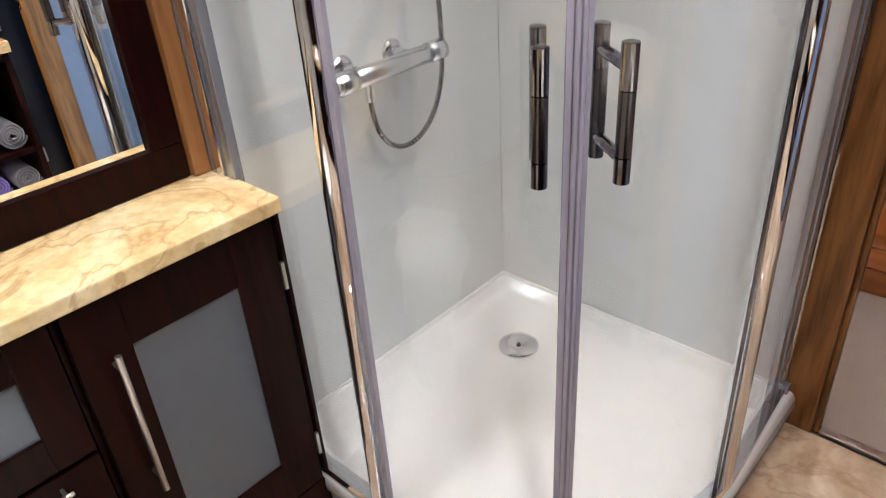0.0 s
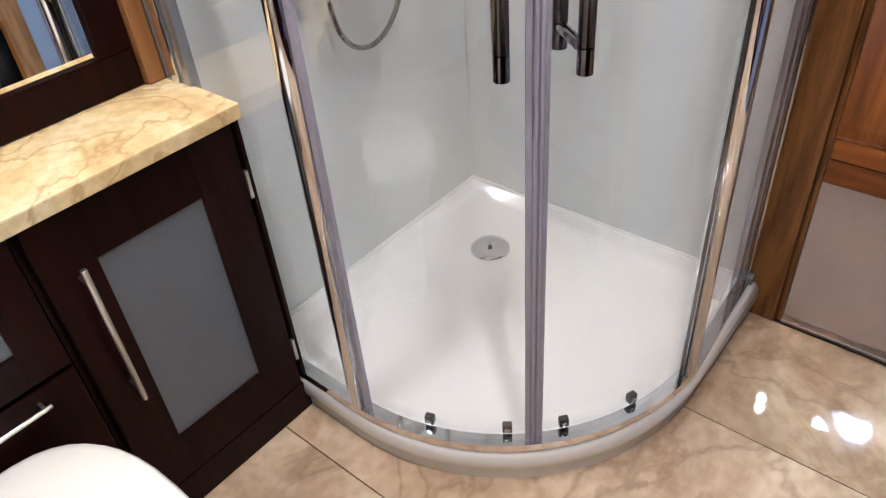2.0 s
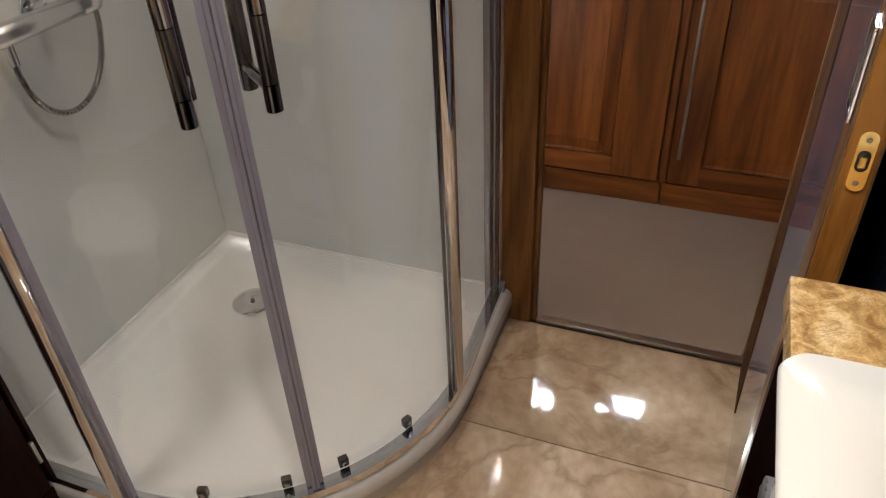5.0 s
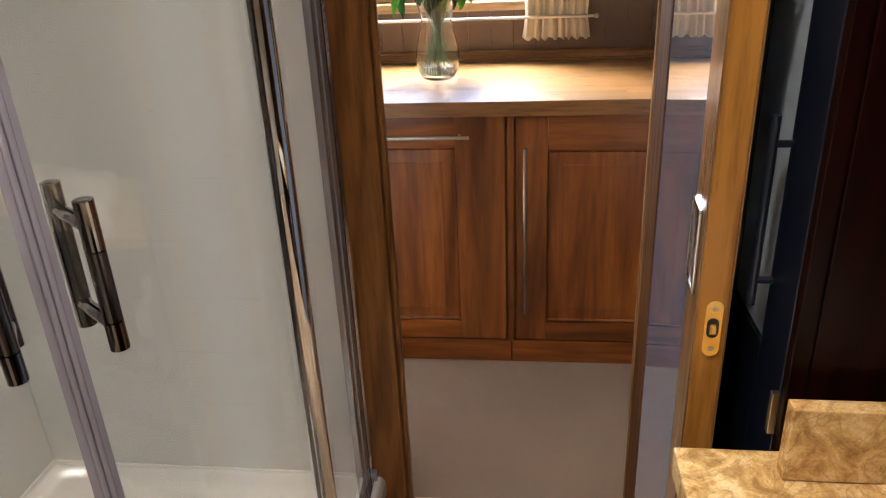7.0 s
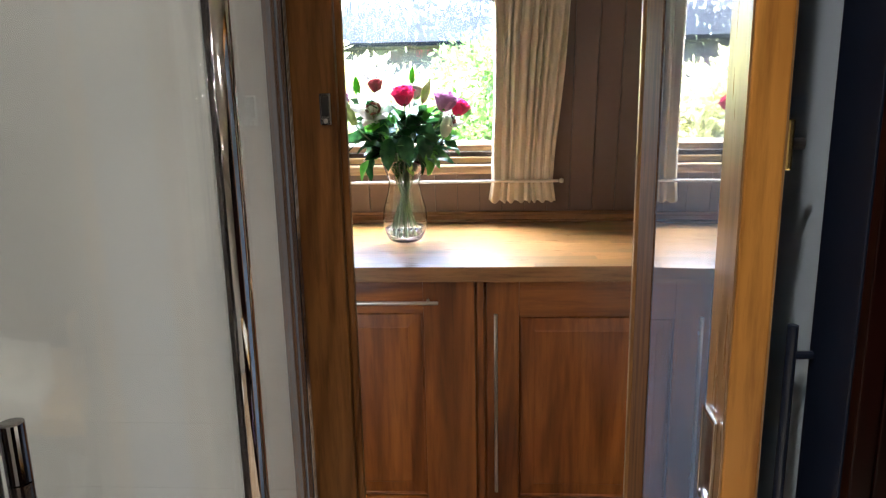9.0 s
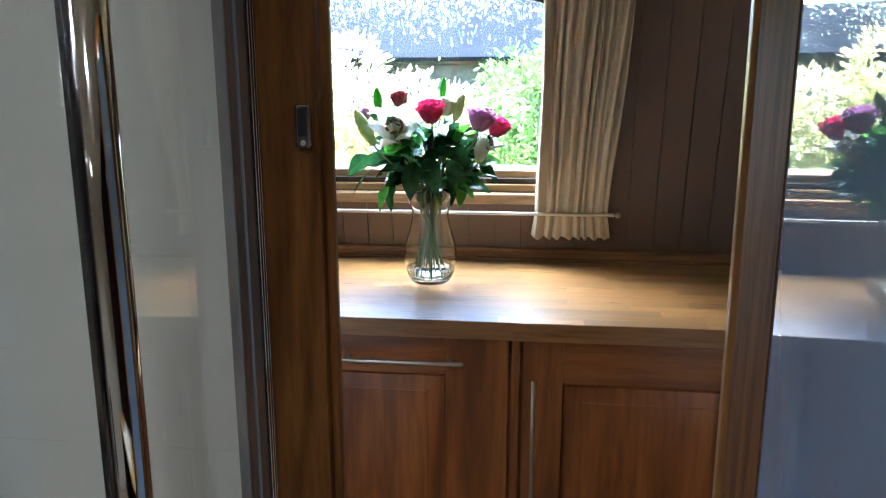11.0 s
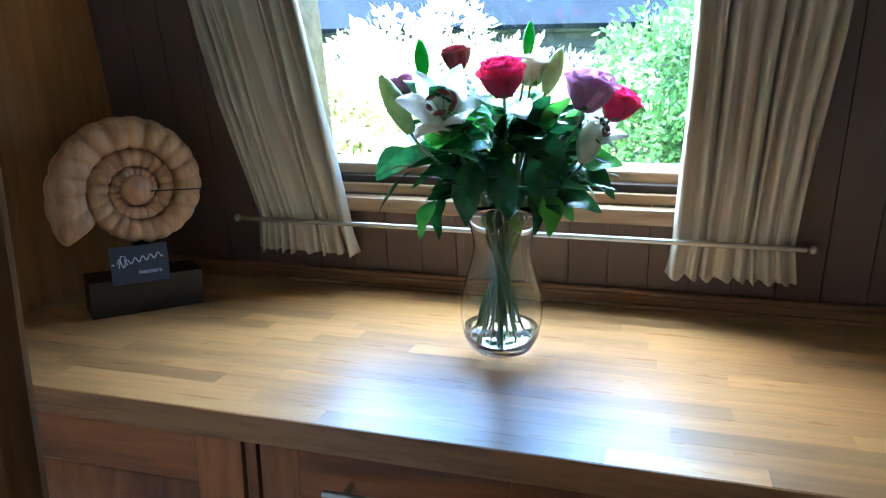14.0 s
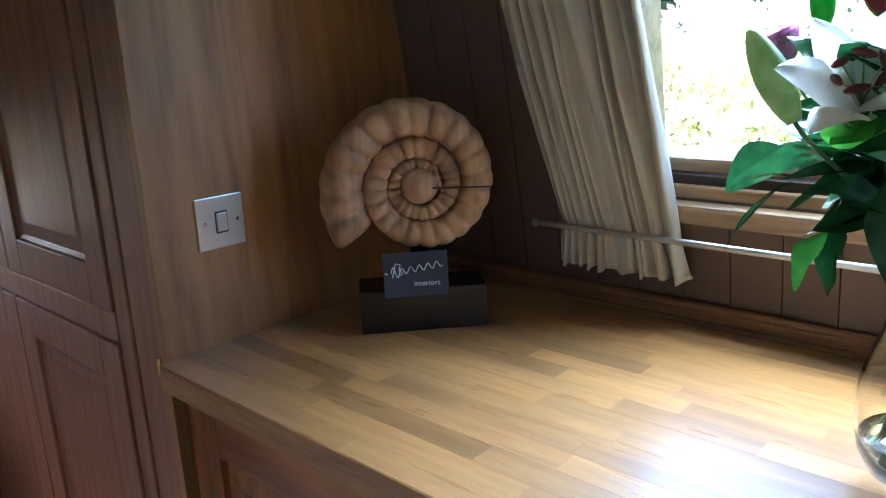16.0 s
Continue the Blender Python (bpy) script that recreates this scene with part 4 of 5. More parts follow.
# rain on the outside of the pane, thickest along its top
rng = random.Random(5)
bm = bmesh.new()
for k in range(700):
    y = rng.uniform(WY0 + 0.03, WY1 - 0.03)
    z = WZ1 - 0.06 - abs(rng.gauss(0, 0.065))
    r = rng.uniform(0.0010, 0.0040)
    add_lathe(bm, [(r, 0), (r * 0.8, r * 0.35), (r * 0.25, r * 0.55)], 6, Matrix.Translation((0.0665, y, z)) @ Matrix.Rotation(radians(90), 4, "Y") @ Matrix.Diagonal((rng.uniform(1, 3.2), 1, 1, 1)))
part("raindrops", bm, WATER, win)["kind"] = "stuff"

# ---- curtains on a lower rod ----
rail = thing("curtain_rod", "thin brushed steel curtain rod with ball ends", "curtain rod")
RX, RZ = 2.944, 1.064
part("rod", rod((RX, -0.050, RZ), (RX, 1.120, RZ), 0.0055, 14), STEEL, rail)
for y in (-0.060, 1.130):
    part("finial", lathe([(0.001, -0.009), (0.006, -0.007), (0.009, 0), (0.006, 0.007), (0.001, 0.009)], 16, Matrix.Translation((RX, y, RZ))), STEEL, rail, "", True)
for y in (-0.020, 1.085):
    part("bracket", rod((RX, y, RZ), (3.004, y, RZ + 0.006), 0.005, 10), STEEL, rail)
    part("bracket_plate", lathe([(0.014, 0), (0.013, 0.004), (0.006, 0.006)], 16, Matrix.Translation((3.003, y, RZ + 0.006)) @ Matrix.Rotation(radians(-90), 4, "Y")), STEEL, rail)


def curtain(y_bot, y_top, seed, label):
    """A pleated curtain, drawn in behind its rod, frilled below it."""
    r = random.Random(seed)
    c = thing("curtain", label, "curtain", "window curtains")
    folds = 8
    phase = [r.uniform(-0.5, 0.5) for _ in range(folds + 2)]
    cuts = [0.0]
    for _ in range(folds):
        cuts.append(cuts[-1] + r.uniform(0.55, 1.6))
    deep = [r.uniform(0.55, 1.45) for _ in range(folds + 1)]
    nu, levels = 150, [0.985, 1.0, 1.02, 1.04, 1.056, 1.064, 1.074, 1.10, 1.15, 1.22, 1.32, 1.45, 1.58, 1.70, 1.82]
    bm, rows = bmesh.new(), []
    for z in levels:
        t = (z - 1.064) / (1.82 - 1.064)
        row = []
        for k in range(nu + 1):
            s = k / nu
            q = s * cuts[-1]
            n = max(m for m in range(folds) if cuts[m] <= q + 1e-9)
            i = n + (q - cuts[n]) / (cuts[n + 1] - cuts[n])
            swell = deep[n] * (1 - i + n) + deep[n + 1] * (i - n)
            warp = s + 0.022 * math.sin(2.3 * i + phase[0] * 6) * (1 - abs(2 * s - 1))
            if t >= 0:
                y = (y_bot[0] + (y_bot[1] - y_bot[0]) * warp) * (1 - t) + (y_top[0] + (y_top[1] - y_top[0]) * warp) * t
                amp = 0.007 + 0.013 * min(1, t * 3)
                off = 0.016
            else:
                g = -t * 8
                mid = (y_bot[0] + y_bot[1]) / 2
                y = y_bot[0] + (y_bot[1] - y_bot[0]) * warp
                y = mid + (y - mid) * (1 + 0.13 * g)
                amp, off = 0.007 + 0.011 * g, 0.014 + 0.006 * g
            p = phase[int(i) % len(phase)]
            fold = math.sin(2 * math.pi * (i + 0.12 * math.sin(5 * t + p * 4)))
            fold = math.copysign(abs(fold) ** 0.8, fold) + 0.25 * math.sin(4 * math.pi * i + p * 5 + 3 * t)
            fold *= swell
            x0 = WALL_X - 0.17 * (z - 0.903) - 0.052 + off
            row.append(bm.verts.new((x0 - amp * fold - (0.004 if t < 0 else 0), y + 0.003 * math.sin(9 * z + 7 * p), z + (0.006 * math.sin(2 * math.pi * i + 1) if z < 0.99 else 0))))
        rows.append(row)
    for a, b in zip(rows, rows[1:]):
        for k in range(nu):
            bm.faces.new((a[k], a[k + 1], b[k + 1], b[k]))
    cloth = part("cloth", bm, CLOTH, c, "", True)
    cloth.modifiers.new("thickness", "SOLIDIFY").thickness = 0.0018
    return c


curtain((0.182, -0.030), (0.168, -0.085), 3, "cream pleated curtain gathered under a steel rod")
curtain((0.862, 1.085), (0.965, 1.235), 8, "cream pleated curtain held in by a steel rod")
hook = thing("curtain_hook", "black metal curtain track end above the window", "curtain track")
part("track", box(2.845, 2.875, -0.12, 0.205, 1.700, 1.722, 0.004), BLACK, hook)
part("end_stop", box(2.838, 2.882, 0.205, 0.225, 1.690, 1.722, 0.005), BLACK, hook)

# ---- vase of flowers ----
VX, VYY, VZ = 2.708, 0.470, 0.905
vase = thing("vase", "clear glass vase with water on the worktop", "vase")
outer = [(0.046, 0.0015), (0.055, 0.008), (0.0660, 0.030), (0.0710, 0.056), (0.0725, 0.080), (0.0695, 0.110), (0.0600, 0.142), (0.0525, 0.168), (0.0500, 0.188), (0.0520, 0.206), (0.0575, 0.226), (0.0645, 0.246), (0.0730, 0.266)]
inner = [(r - 0.0028, z + (0.010 if z < 0.01 else 0.0)) for r, z in outer]
prof = [(0.001, 0.003)] + outer + [(0.0716, 0.2675)] + inner[::-1] + [(0.001, 0.0115)]
part("glass", lathe(prof, 56, Matrix.Translation((VX, VYY, VZ - 0.001)), False), VASE_GLASS, vase, "", True).visible_shadow = False
part("water", lathe([(0.030, 0.0125), (0.0515, 0.0185), (0.0626, 0.032), (0.0655, 0.046), (0.0650, 0.0465)], 48, Matrix.Translation((VX, VYY, VZ - 0.001))), WATER, vase, "", True).visible_shadow = False
rng = random.Random(11)


def petal(bm, m, length, width, cup, curl, nu=5, nv=7, tip=0.80):
    """A petal from its foot along local z, cupped round local x, its tip curled back."""
    rows = []
    for j in range(nv + 1):
        t = j / nv
        w = width * (math.sin(math.pi * min(1, 0.12 + tip * t)) ** 0.75) * (1 if t < 0.9 else 0.75 if tip > 0.7 else 1 - (t - 0.9) * 3.2)
        row = []
        for k in range(nu + 1):
            s = 2 * k / nu - 1
            x = -cup * (1 - math.cos(s * 1.2)) * width * 2 + cup * length * 0.55 * math.sin(t * 1.9) * 0.9 + curl * length * max(0, t - 0.5) ** 2 * 2
            row.append(bm.verts.new(m @ Vector((x, s * w, length * (t - 0.25 * abs(curl) * max(0, t - 0.7))))))
        rows.append(row)
    for a, b in zip(rows, rows[1:]):
        for k in range(nu):
            bm.faces.new((a[k], a[k + 1], b[k + 1], b[k]))


def rose(name, at, r, mat, label, lean=(0, 0, 1), opened=1.0):
    """A rose: whorls of petals round a tight heart, sepals, a stem down into the vase."""
    f = thing(name, label, "flower", "roses in the vase")
    at = Vector(at)
    m = Matrix.Translation(at - Vector(lean).normalized() * r * 0.8) @ Vector(lean).to_track_quat("Z", "Y").to_matrix().to_4x4()
    bm, outer = bmesh.new(), []
    for ring, (n, dist, ln, wd, tilt, curl) in enumerate(((3, 0.05, 1.60, 0.46, -7, 0.0), (4, 0.14, 1.68, 0.56, -3, 0.05), (5, 0.26, 1.66, 0.66, 3, 0.15), (5, 0.35, 1.60, 0.80, 6 * opened, 0.25), (5, 0.41, 1.46, 0.86, 11 * opened, 0.42))):
        for k in range(n):
            a = 360 / n * k + ring * 37 + rng.uniform(-9, 9)
            pm = m @ Matrix.Rotation(radians(a), 4, "Z") @ Matrix.Translation((dist * r, 0, 0)) @ Matrix.Rotation(radians(tilt + rng.uniform(-3, 3)), 4, "Y")
            if ring < 2:
                petal(bm, pm, ln * r, wd * r, 0.33, curl, 6, 8, 0.60)
            else:
                outer.append((pm, ln * r, wd * r, curl))
    bloom = part("bloom", bm, mat, f, "", True)
    for pm, ln, wd, curl in outer:
        one = bmesh.new()
        petal(one, pm, ln, wd, 0.33, curl, 6, 8, 0.60)
        part("petal", one, mat, bloom, "", True)
    for k in range(5):
        bm = bmesh.new()
        petal(bm, m @ Matrix.Rotation(radians(72 * k), 4, "Z") @ Matrix.Rotation(radians(75), 4, "Y"), 0.8 * r, 0.16 * r, 0.1, -0.4, 2, 4)
        part("sepal", bm, BRIGHT_LEAF, f)
    foot = Vector((VX + (VX - at.x) * 0.3 + rng.uniform(-0.020, 0.020), VYY + (VYY - at.y) * 0.24 + rng.uniform(-0.012, 0.012), VZ + 0.030))
    neck = Vector((VX + (at.x - VX) * 0.07, VYY + (at.y - VYY) * 0.07, VZ + 0.175))
    start = m.translation
    part("stem", sweep(bezier([start, start - Vector(lean).normalized() * 0.06, neck + Vector((0, 0, 0.05)), neck], 12) + bezier([neck, neck.lerp(foot, 0.3), neck.lerp(foot, 0.7), foot], 6)[1:], 0.0023, 8), STEM, f)
    return f


rose("rose", (2.60, 0.452, 1.373), 0.034, ROSE_RED, "open crimson rose facing the room", (-0.35, 0.05, 1))
rose("rose", (2.70, 0.550, 1.404), 0.025, ROSE_DARK, "dark red half-open rose", (-0.1, 0.15, 1), 0.5)
rose("rose", (2.72, 0.428, 1.384), 0.030, ROSE_WHITE, "ivory white half-open rose", (0, -0.1, 1), 0.5)
rose("rose", (2.64, 0.328, 1.354), 0.037, ROSE_PINK, "large mauve pink rose", (-0.15, -0.25, 1))
rose("rose", (2.68, 0.287, 1.333), 0.031, ROSE_RED, "crimson rose at the edge of the bouquet", (-0.1, -0.5, 1))
rose("rose", (2.76, 0.664, 1.362), 0.024, ROSE_PINK, "small mauve rose half hidden by leaves", (0, 0.4, 1), 0.5)


def lily(at, r, aim, label, spread=62):
    """A white lily: six back-curved petals, six stamens with rust-coloured anthers."""
    f = thing("lily", label, "flower", "lilies in the vase")
    at = Vector(at)
    m = Matrix.Translation(at) @ Vector(aim).to_track_quat("Z", "Y").to_matrix().to_4x4()
    for k in range(6):
        bm = bmesh.new()
        petal(bm, m @ Matrix.Rotation(radians(60 * k + 8), 4, "Z") @ Matrix.Rotation(radians(spread - (10 if k % 2 else 0)), 4, "Y"), r * 1.5, r * (0.42 if k % 2 else 0.30), -0.14, 0.34, 4, 9, 0.875)
        part("petal", bm, LILY_WHITE, f, "", True)
    for k in range(6):
        a = radians(60 * k + 30)
        tip = m @ Vector((math.cos(a) * r * 0.30, math.sin(a) * r * 0.30, r * 0.85))
        part("filament", sweep(bezier([at, m @ Vector((0, 0, r * 0.4)), m @ Vector((math.cos(a) * r * 0.15, math.sin(a) * r * 0.15, r * 0.6)), tip], 5), 0.0009, 5), LILY_BUD, f)
        d = m.to_3x3() @ Vector((-math.sin(a), math.cos(a), 0.4)) * r * 0.15
        part("anther", sweep([tip - d, tip - d * 0.5, tip, tip + d * 0.5, tip + d], lambda s: 0.0016 + 0.0030 * math.sin(math.pi * s), 6), ANTHER, f, "rust-brown anther")
    neck = Vector((VX + (at.x - VX) * 0.1, VYY + (at.y - VYY) * 0.1, VZ + 0.20))
    foot = Vector((VX - (at.x - VX) * 0.2 + rng.uniform(-0.01, 0.01), VYY - (at.y - VYY) * 0.26, VZ + 0.026))
    part("stem", sweep(bezier([at, at - Vector(aim).normalized() * 0.05, neck + Vector((0, 0, 0.06)), neck], 10) + bezier([neck, neck.lerp(foot, 0.3), neck.lerp(foot, 0.7), foot], 5)[1:], 0.0034, 8), STEM, f)
    return f


lily((2.632, 0.548, 1.298), 0.068, (-0.72, -0.08, 0.70), "white lily with rust-coloured anthers", 44)
lily((2.695, 0.340, 1.272), 0.050, (-0.35, -0.75, 0.7), "half-open white lily leaning out", 38)


def bud(at, tip, r, mat, label):
    b = thing("lily_bud", label, "flower", "lily buds")
    at, tip = Vector(at), Vector(tip)
    pts = [at.lerp(tip, k / 12) for k in range(13)]
    part("bud", sweep(pts, lambda s: r * (0.25 + math.sin(math.pi * min(1, s * 0.93 + 0.06)) ** 0.8), 10), mat, b, "", True)
    neck = Vector((VX, VYY, VZ + 0.21))
    part("stem", sweep(bezier([at, at - (tip - at) * 0.5, neck + Vector((0, 0, 0.05)), neck], 10), 0.0026, 7), STEM, b)


bud((2.63, 0.606, 1.288), (2.62, 0.652, 1.378), 0.0145, LILY_BUD, "closed pale green lily bud")
bud((2.70, 0.606, 1.375), (2.70, 0.612, 1.435), 0.010, BRIGHT_LEAF, "slim green lily bud")
bud((2.66, 0.334, 1.245), (2.655, 0.318, 1.312), 0.0155, ROSE_WHITE, "creamy white lily bud")
bud((2.70, 0.402, 1.350), (2.71, 0.380, 1.418), 0.0115, LILY_BUD, "pale lily bud among roses")
bud((2.74, 0.440, 1.405), (2.745, 0.436, 1.462), 0.008, BRIGHT_LEAF, "small upright green bud")


def leaf_mesh(name, length, width, fold, droop, mat, wave=0.0):
    bm, rows = bmesh.new(), []
    for j in range(11):
        t = j / 10
        w = width * math.sin(math.pi * min(1, t ** 0.8 * 0.97 + 0.03)) ** 0.85
        row = []
        for s in (-1, -0.5, 0, 0.5, 1):
            row.append(bm.verts.new((s * w, length * t, fold * abs(s) * w - droop * length * t * t + wave * w * math.sin(9 * t + 2 * s))))
        rows.append(row)
    for a, b in zip(rows, rows[1:]):
        for k in range(4):
            bm.faces.new((a[k], a[k + 1], b[k + 1], b[k]))
    me = bpy.data.meshes.new(name)
    bm.to_mesh(me)
    bm.free()
    for p in me.polygons:
        p.use_smooth = True
    me.materials.append(mat)
    return me


LEAVES = [leaf_mesh("leaf", 0.075, 0.024, 0.25, 0.25, LEAF, 0.15), leaf_mesh("leaf", 0.095, 0.027, 0.2, 0.4, LEAF, 0.2), leaf_mesh("leaf", 0.10, 0.013, 0.35, 0.3, LEAF, 0.1)]
PALE = [leaf_mesh("leaf", 0.070, 0.024, 0.2, 0.25, BRIGHT_LEAF, 0.12), leaf_mesh("leaf", 0.09, 0.012, 0.3, 0.2, BRIGHT_LEAF, 0.1)]
green = thing("bouquet_foliage", "dark glossy rose and lily leaves round the bouquet", "foliage")


def add_leaf(at, aim, me, roll=0.0):
    ob = new("leaf", me)
    ob.parent = green
    ob.matrix_local = Matrix.Translation(at) @ Vector(aim).to_track_quat("Y", "Z").to_matrix().to_4x4() @ Matrix.Rotation(radians(roll), 4, "Y")
    return ob


for k in range(92):
    a = rng.uniform(0, 2 * math.pi)
    rad = rng.uniform(0.02, 0.105)
    z = 1.205 + rng.uniform(-0.015, 0.135) * (1.1 - rad * 3)
    p = Vector((VX + rad * 0.75 * math.cos(a), VYY + rad * math.sin(a), z))
    out = Vector((math.cos(a), math.sin(a), rng.uniform(-0.5, 0.9)))
    add_leaf(p, out, rng.choice(LEAVES + LEAVES + PALE), rng.uniform(-50, 50))
for k in range(70):
    a = rng.uniform(0, 2 * math.pi)
    rad = rng.uniform(0.01, 0.115)
    p = Vector((VX + rad * 0.7 * math.cos(a), VYY + rad * math.sin(a), rng.uniform(1.235, 1.315)))
    add_leaf(p, Vector((0.7 * math.cos(a), 0.7 * math.sin(a), rng.uniform(0.1, 1.2))), rng.choice(LEAVES + PALE + LEAVES[2:]), rng.uniform(-60, 60))
for k in range(16):
    a = 2 * math.pi * k / 16 + rng.uniform(-0.2, 0.2)
    p = Vector((VX + 0.040 * math.cos(a), VYY + 0.040 * math.sin(a), 1.190 + rng.uniform(0, 0.02)))
    add_leaf(p, Vector((math.cos(a), math.sin(a), rng.uniform(0.0, 0.5))), rng.choice(LEAVES), rng.uniform(-40, 40))
for k in range(9):
    a = 2 * math.pi * k / 9
    p = Vector((VX + 0.022 * math.cos(a), VYY + 0.022 * math.sin(a), 1.175 + rng.uniform(-0.01, 0.01)))
    add_leaf(p, Vector((0.15 * math.cos(a), 0.15 * math.sin(a), -1)), rng.choice((LEAVES[0], PALE[0])), 90 - math.degrees(a) + rng.uniform(-20, 20)).scale = (0.7, 0.75, 0.7)
for at, aim, me, roll in (((2.66, 0.575, 1.175), (-0.1, 0.5, -0.8), PALE[0], 30), ((2.665, 0.560, 1.180), (-0.1, 0.25, -0.75), LEAVES[0], -20), ((2.64, 0.385, 1.200), (-0.2, -0.25, -0.9), PALE[0], 0),
                          ((2.63, 0.395, 1.265), (-0.3, -0.12, -0.9), LEAVES[1], 10), ((2.66, 0.575, 1.245), (-0.2, 0.95, 0.05), LEAVES[1], 40), ((2.68, 0.60, 1.265), (0.0, 0.9, -0.35), LEAVES[2], 20),
                          ((2.62, 0.50, 1.245), (-0.5, 0.1, -0.7), LEAVES[1], 0), ((2.62, 0.455, 1.255), (-0.5, -0.1, -0.7), LEAVES[1], 20), ((2.69, 0.405, 1.188), (-0.05, -0.42, -0.90), PALE[0], 15), ((2.70, 0.392, 1.196), (0.1, -0.75, -0.70), PALE[0], 40), ((2.67, 0.415, 1.200), (-0.25, -0.30, -0.85), LEAVES[0], -15), ((2.68, 0.345, 1.245), (0, -1, 0.1), PALE[0], 40), ((2.69, 0.340, 1.235), (0, -0.8, -0.5), LEAVES[0], 30),
                          ((2.65, 0.61, 1.225), (-0.2, 0.8, -0.6), LEAVES[2], 0), ((2.70, 0.64, 1.255), (0.1, 0.7, -0.6), LEAVES[0], 60)):
    add_leaf(at, aim, me, roll)
for k in range(20):
    a, turn = rng.uniform(0, 2 * math.pi), rng.uniform(2.3, 3.6)
    r0, r1, z0 = rng.uniform(0.018, 0.050), rng.uniform(0.012, 0.048), rng.uniform(0.016, 0.034)
    pts = [(r0, a + turn, z0), (r0 * 0.75, a + turn, 0.075), (0.012, a + turn * 0.7, 0.140), (0.010 + r1 * 0.35, a + 0.4, 0.190), (r1, a, 0.262), (r1 * 1.7, a, 0.350)]
    part("stem", sweep([(VX + q * math.cos(b), VYY + q * math.sin(b), VZ + z) for q, b, z in pts], rng.uniform(0.0016, 0.0032), 7), STEM, green)

# ---- carved shell on its plinth, with a card ----
SA, SN = Vector((0.747, -0.665, 0)), Vector((-0.665, -0.747, 0))
STAND = Matrix(((SA.x, SN.x, 0, 2.724), (SA.y, SN.y, 0, 1.213), (0, 0, 1, 0.9035), (0, 0, 0, 1)))
stand = thing("shell_sculpture", "carved pale wooden ammonite shell on a black plinth", "sculpture", at=STAND)
part("plinth", box(-0.110, 0.110, -0.085, 0.0, 0, 0.078, 0.003), PLINTH, stand, "black lacquered plinth")
part("support", box(-0.016, 0.016, -0.058, -0.026, 0.078, 0.165, 0.002), PLINTH, stand)
bm = bmesh.new()
turns, steps, seg = 2.62 * 2 * math.pi, 420, 14
SC, R0, GROW = Vector((0.004, -0.045, 0.250)), 0.180, 0.090
rings = []
for i in range(steps + 1):
    f = turns * i / steps
    ang = radians(216) - f
    ro = R0 * math.exp(-GROW * f)
    ri = R0 * math.exp(-GROW * (f + 2 * math.pi)) * 0.97
    rib = abs(math.sin(f * 10.5)) ** 0.45
    mid, half = (ro + ri) / 2, (ro - ri) / 2 * (0.86 + 0.14 * rib)
    depth = (0.046 * (ro / R0) ** 0.75) * (0.62 + 0.38 * rib)
    ring = []
    for k in range(seg):
        b = 2 * math.pi * k / seg
        cb, sb = math.cos(b), math.sin(b)
        q = mid + half * math.copysign(abs(cb) ** 0.8, cb)
        ring.append(bm.verts.new(SC + Vector((q * math.cos(ang), depth * math.copysign(abs(sb) ** 0.8, sb), q * math.sin(ang)))))
    rings.append(ring)
for a, b in zip(rings, rings[1:]):
    for k in range(seg):
        bm.faces.new((a[k], a[(k + 1) % seg], b[(k + 1) % seg], b[k]))
bm.faces.new(rings[0][::-1]), bm.faces.new(rings[-1])
part("shell", bm, SHELL_WOOD, stand, "carved pale wooden shell", True)
part("heart", lathe([(0.001, -0.034), (0.026, -0.026), (0.036, 0.0), (0.026, 0.026), (0.001, 0.034)], 24, Matrix.Translation(SC) @ Matrix.Rotation(radians(90), 4, "X")), SHELL_WOOD, stand, "", True)
part("crack", box(0.02, 0.13, 0.0395, 0.0405, -0.0015, 0.0015, 0, Matrix.Translation(SC) @ Matrix.Rotation(radians(2), 4, "Y")), BLACK, stand, "dark crack in the wood")
card = thing("business_card", "navy business card with white print against the sculpture", "card", at=STAND @ Matrix.Translation((-0.012, 0.006, 0.0785)) @ Matrix.Rotation(radians(8), 4, "X") @ Matrix.Translation((0, 0, -0.012)))
part("card", box(-0.055, 0.055, 0.002, 0.0032, 0.0, 0.076), CARD, card)
pts = [(-0.042 + 0.088 * k / 60, 0.0036, 0.042 + 0.0065 * math.sin(k * 0.62) * (1.5 if k < 10 else 0.8) + 0.0002 * k) for k in range(61)]
part("script_mark", sweep(pts, 0.0009, 5), INK, card, "white handwritten-style mark")
part("script_mark", sweep([(-0.040, 0.0036, 0.034), (-0.037, 0.0036, 0.046), (-0.034, 0.0036, 0.058), (-0.026, 0.0036, 0.056), (-0.028, 0.0036, 0.047), (-0.022, 0.0036, 0.041), (-0.031, 0.0036, 0.035)], 0.0010, 5), INK, card)
part("print_mark", box(-0.053, -0.048, 0.0034, 0.0040, 0.040, 0.043), INK, card)
word = bpy.data.curves.new("print_word", "FONT")
word.body, word.size, word.extrude = "interiors", 0.013, 0.0002
word.materials.append(INK)
word_ob = new("print_word", word)
word_ob.parent = card
word_ob.matrix_local = Matrix(((1, 0, 0, -0.004), (0, 0, 1, 0.0038), (0, 1, 0, 0.018), (0, 0, 0, 1)))

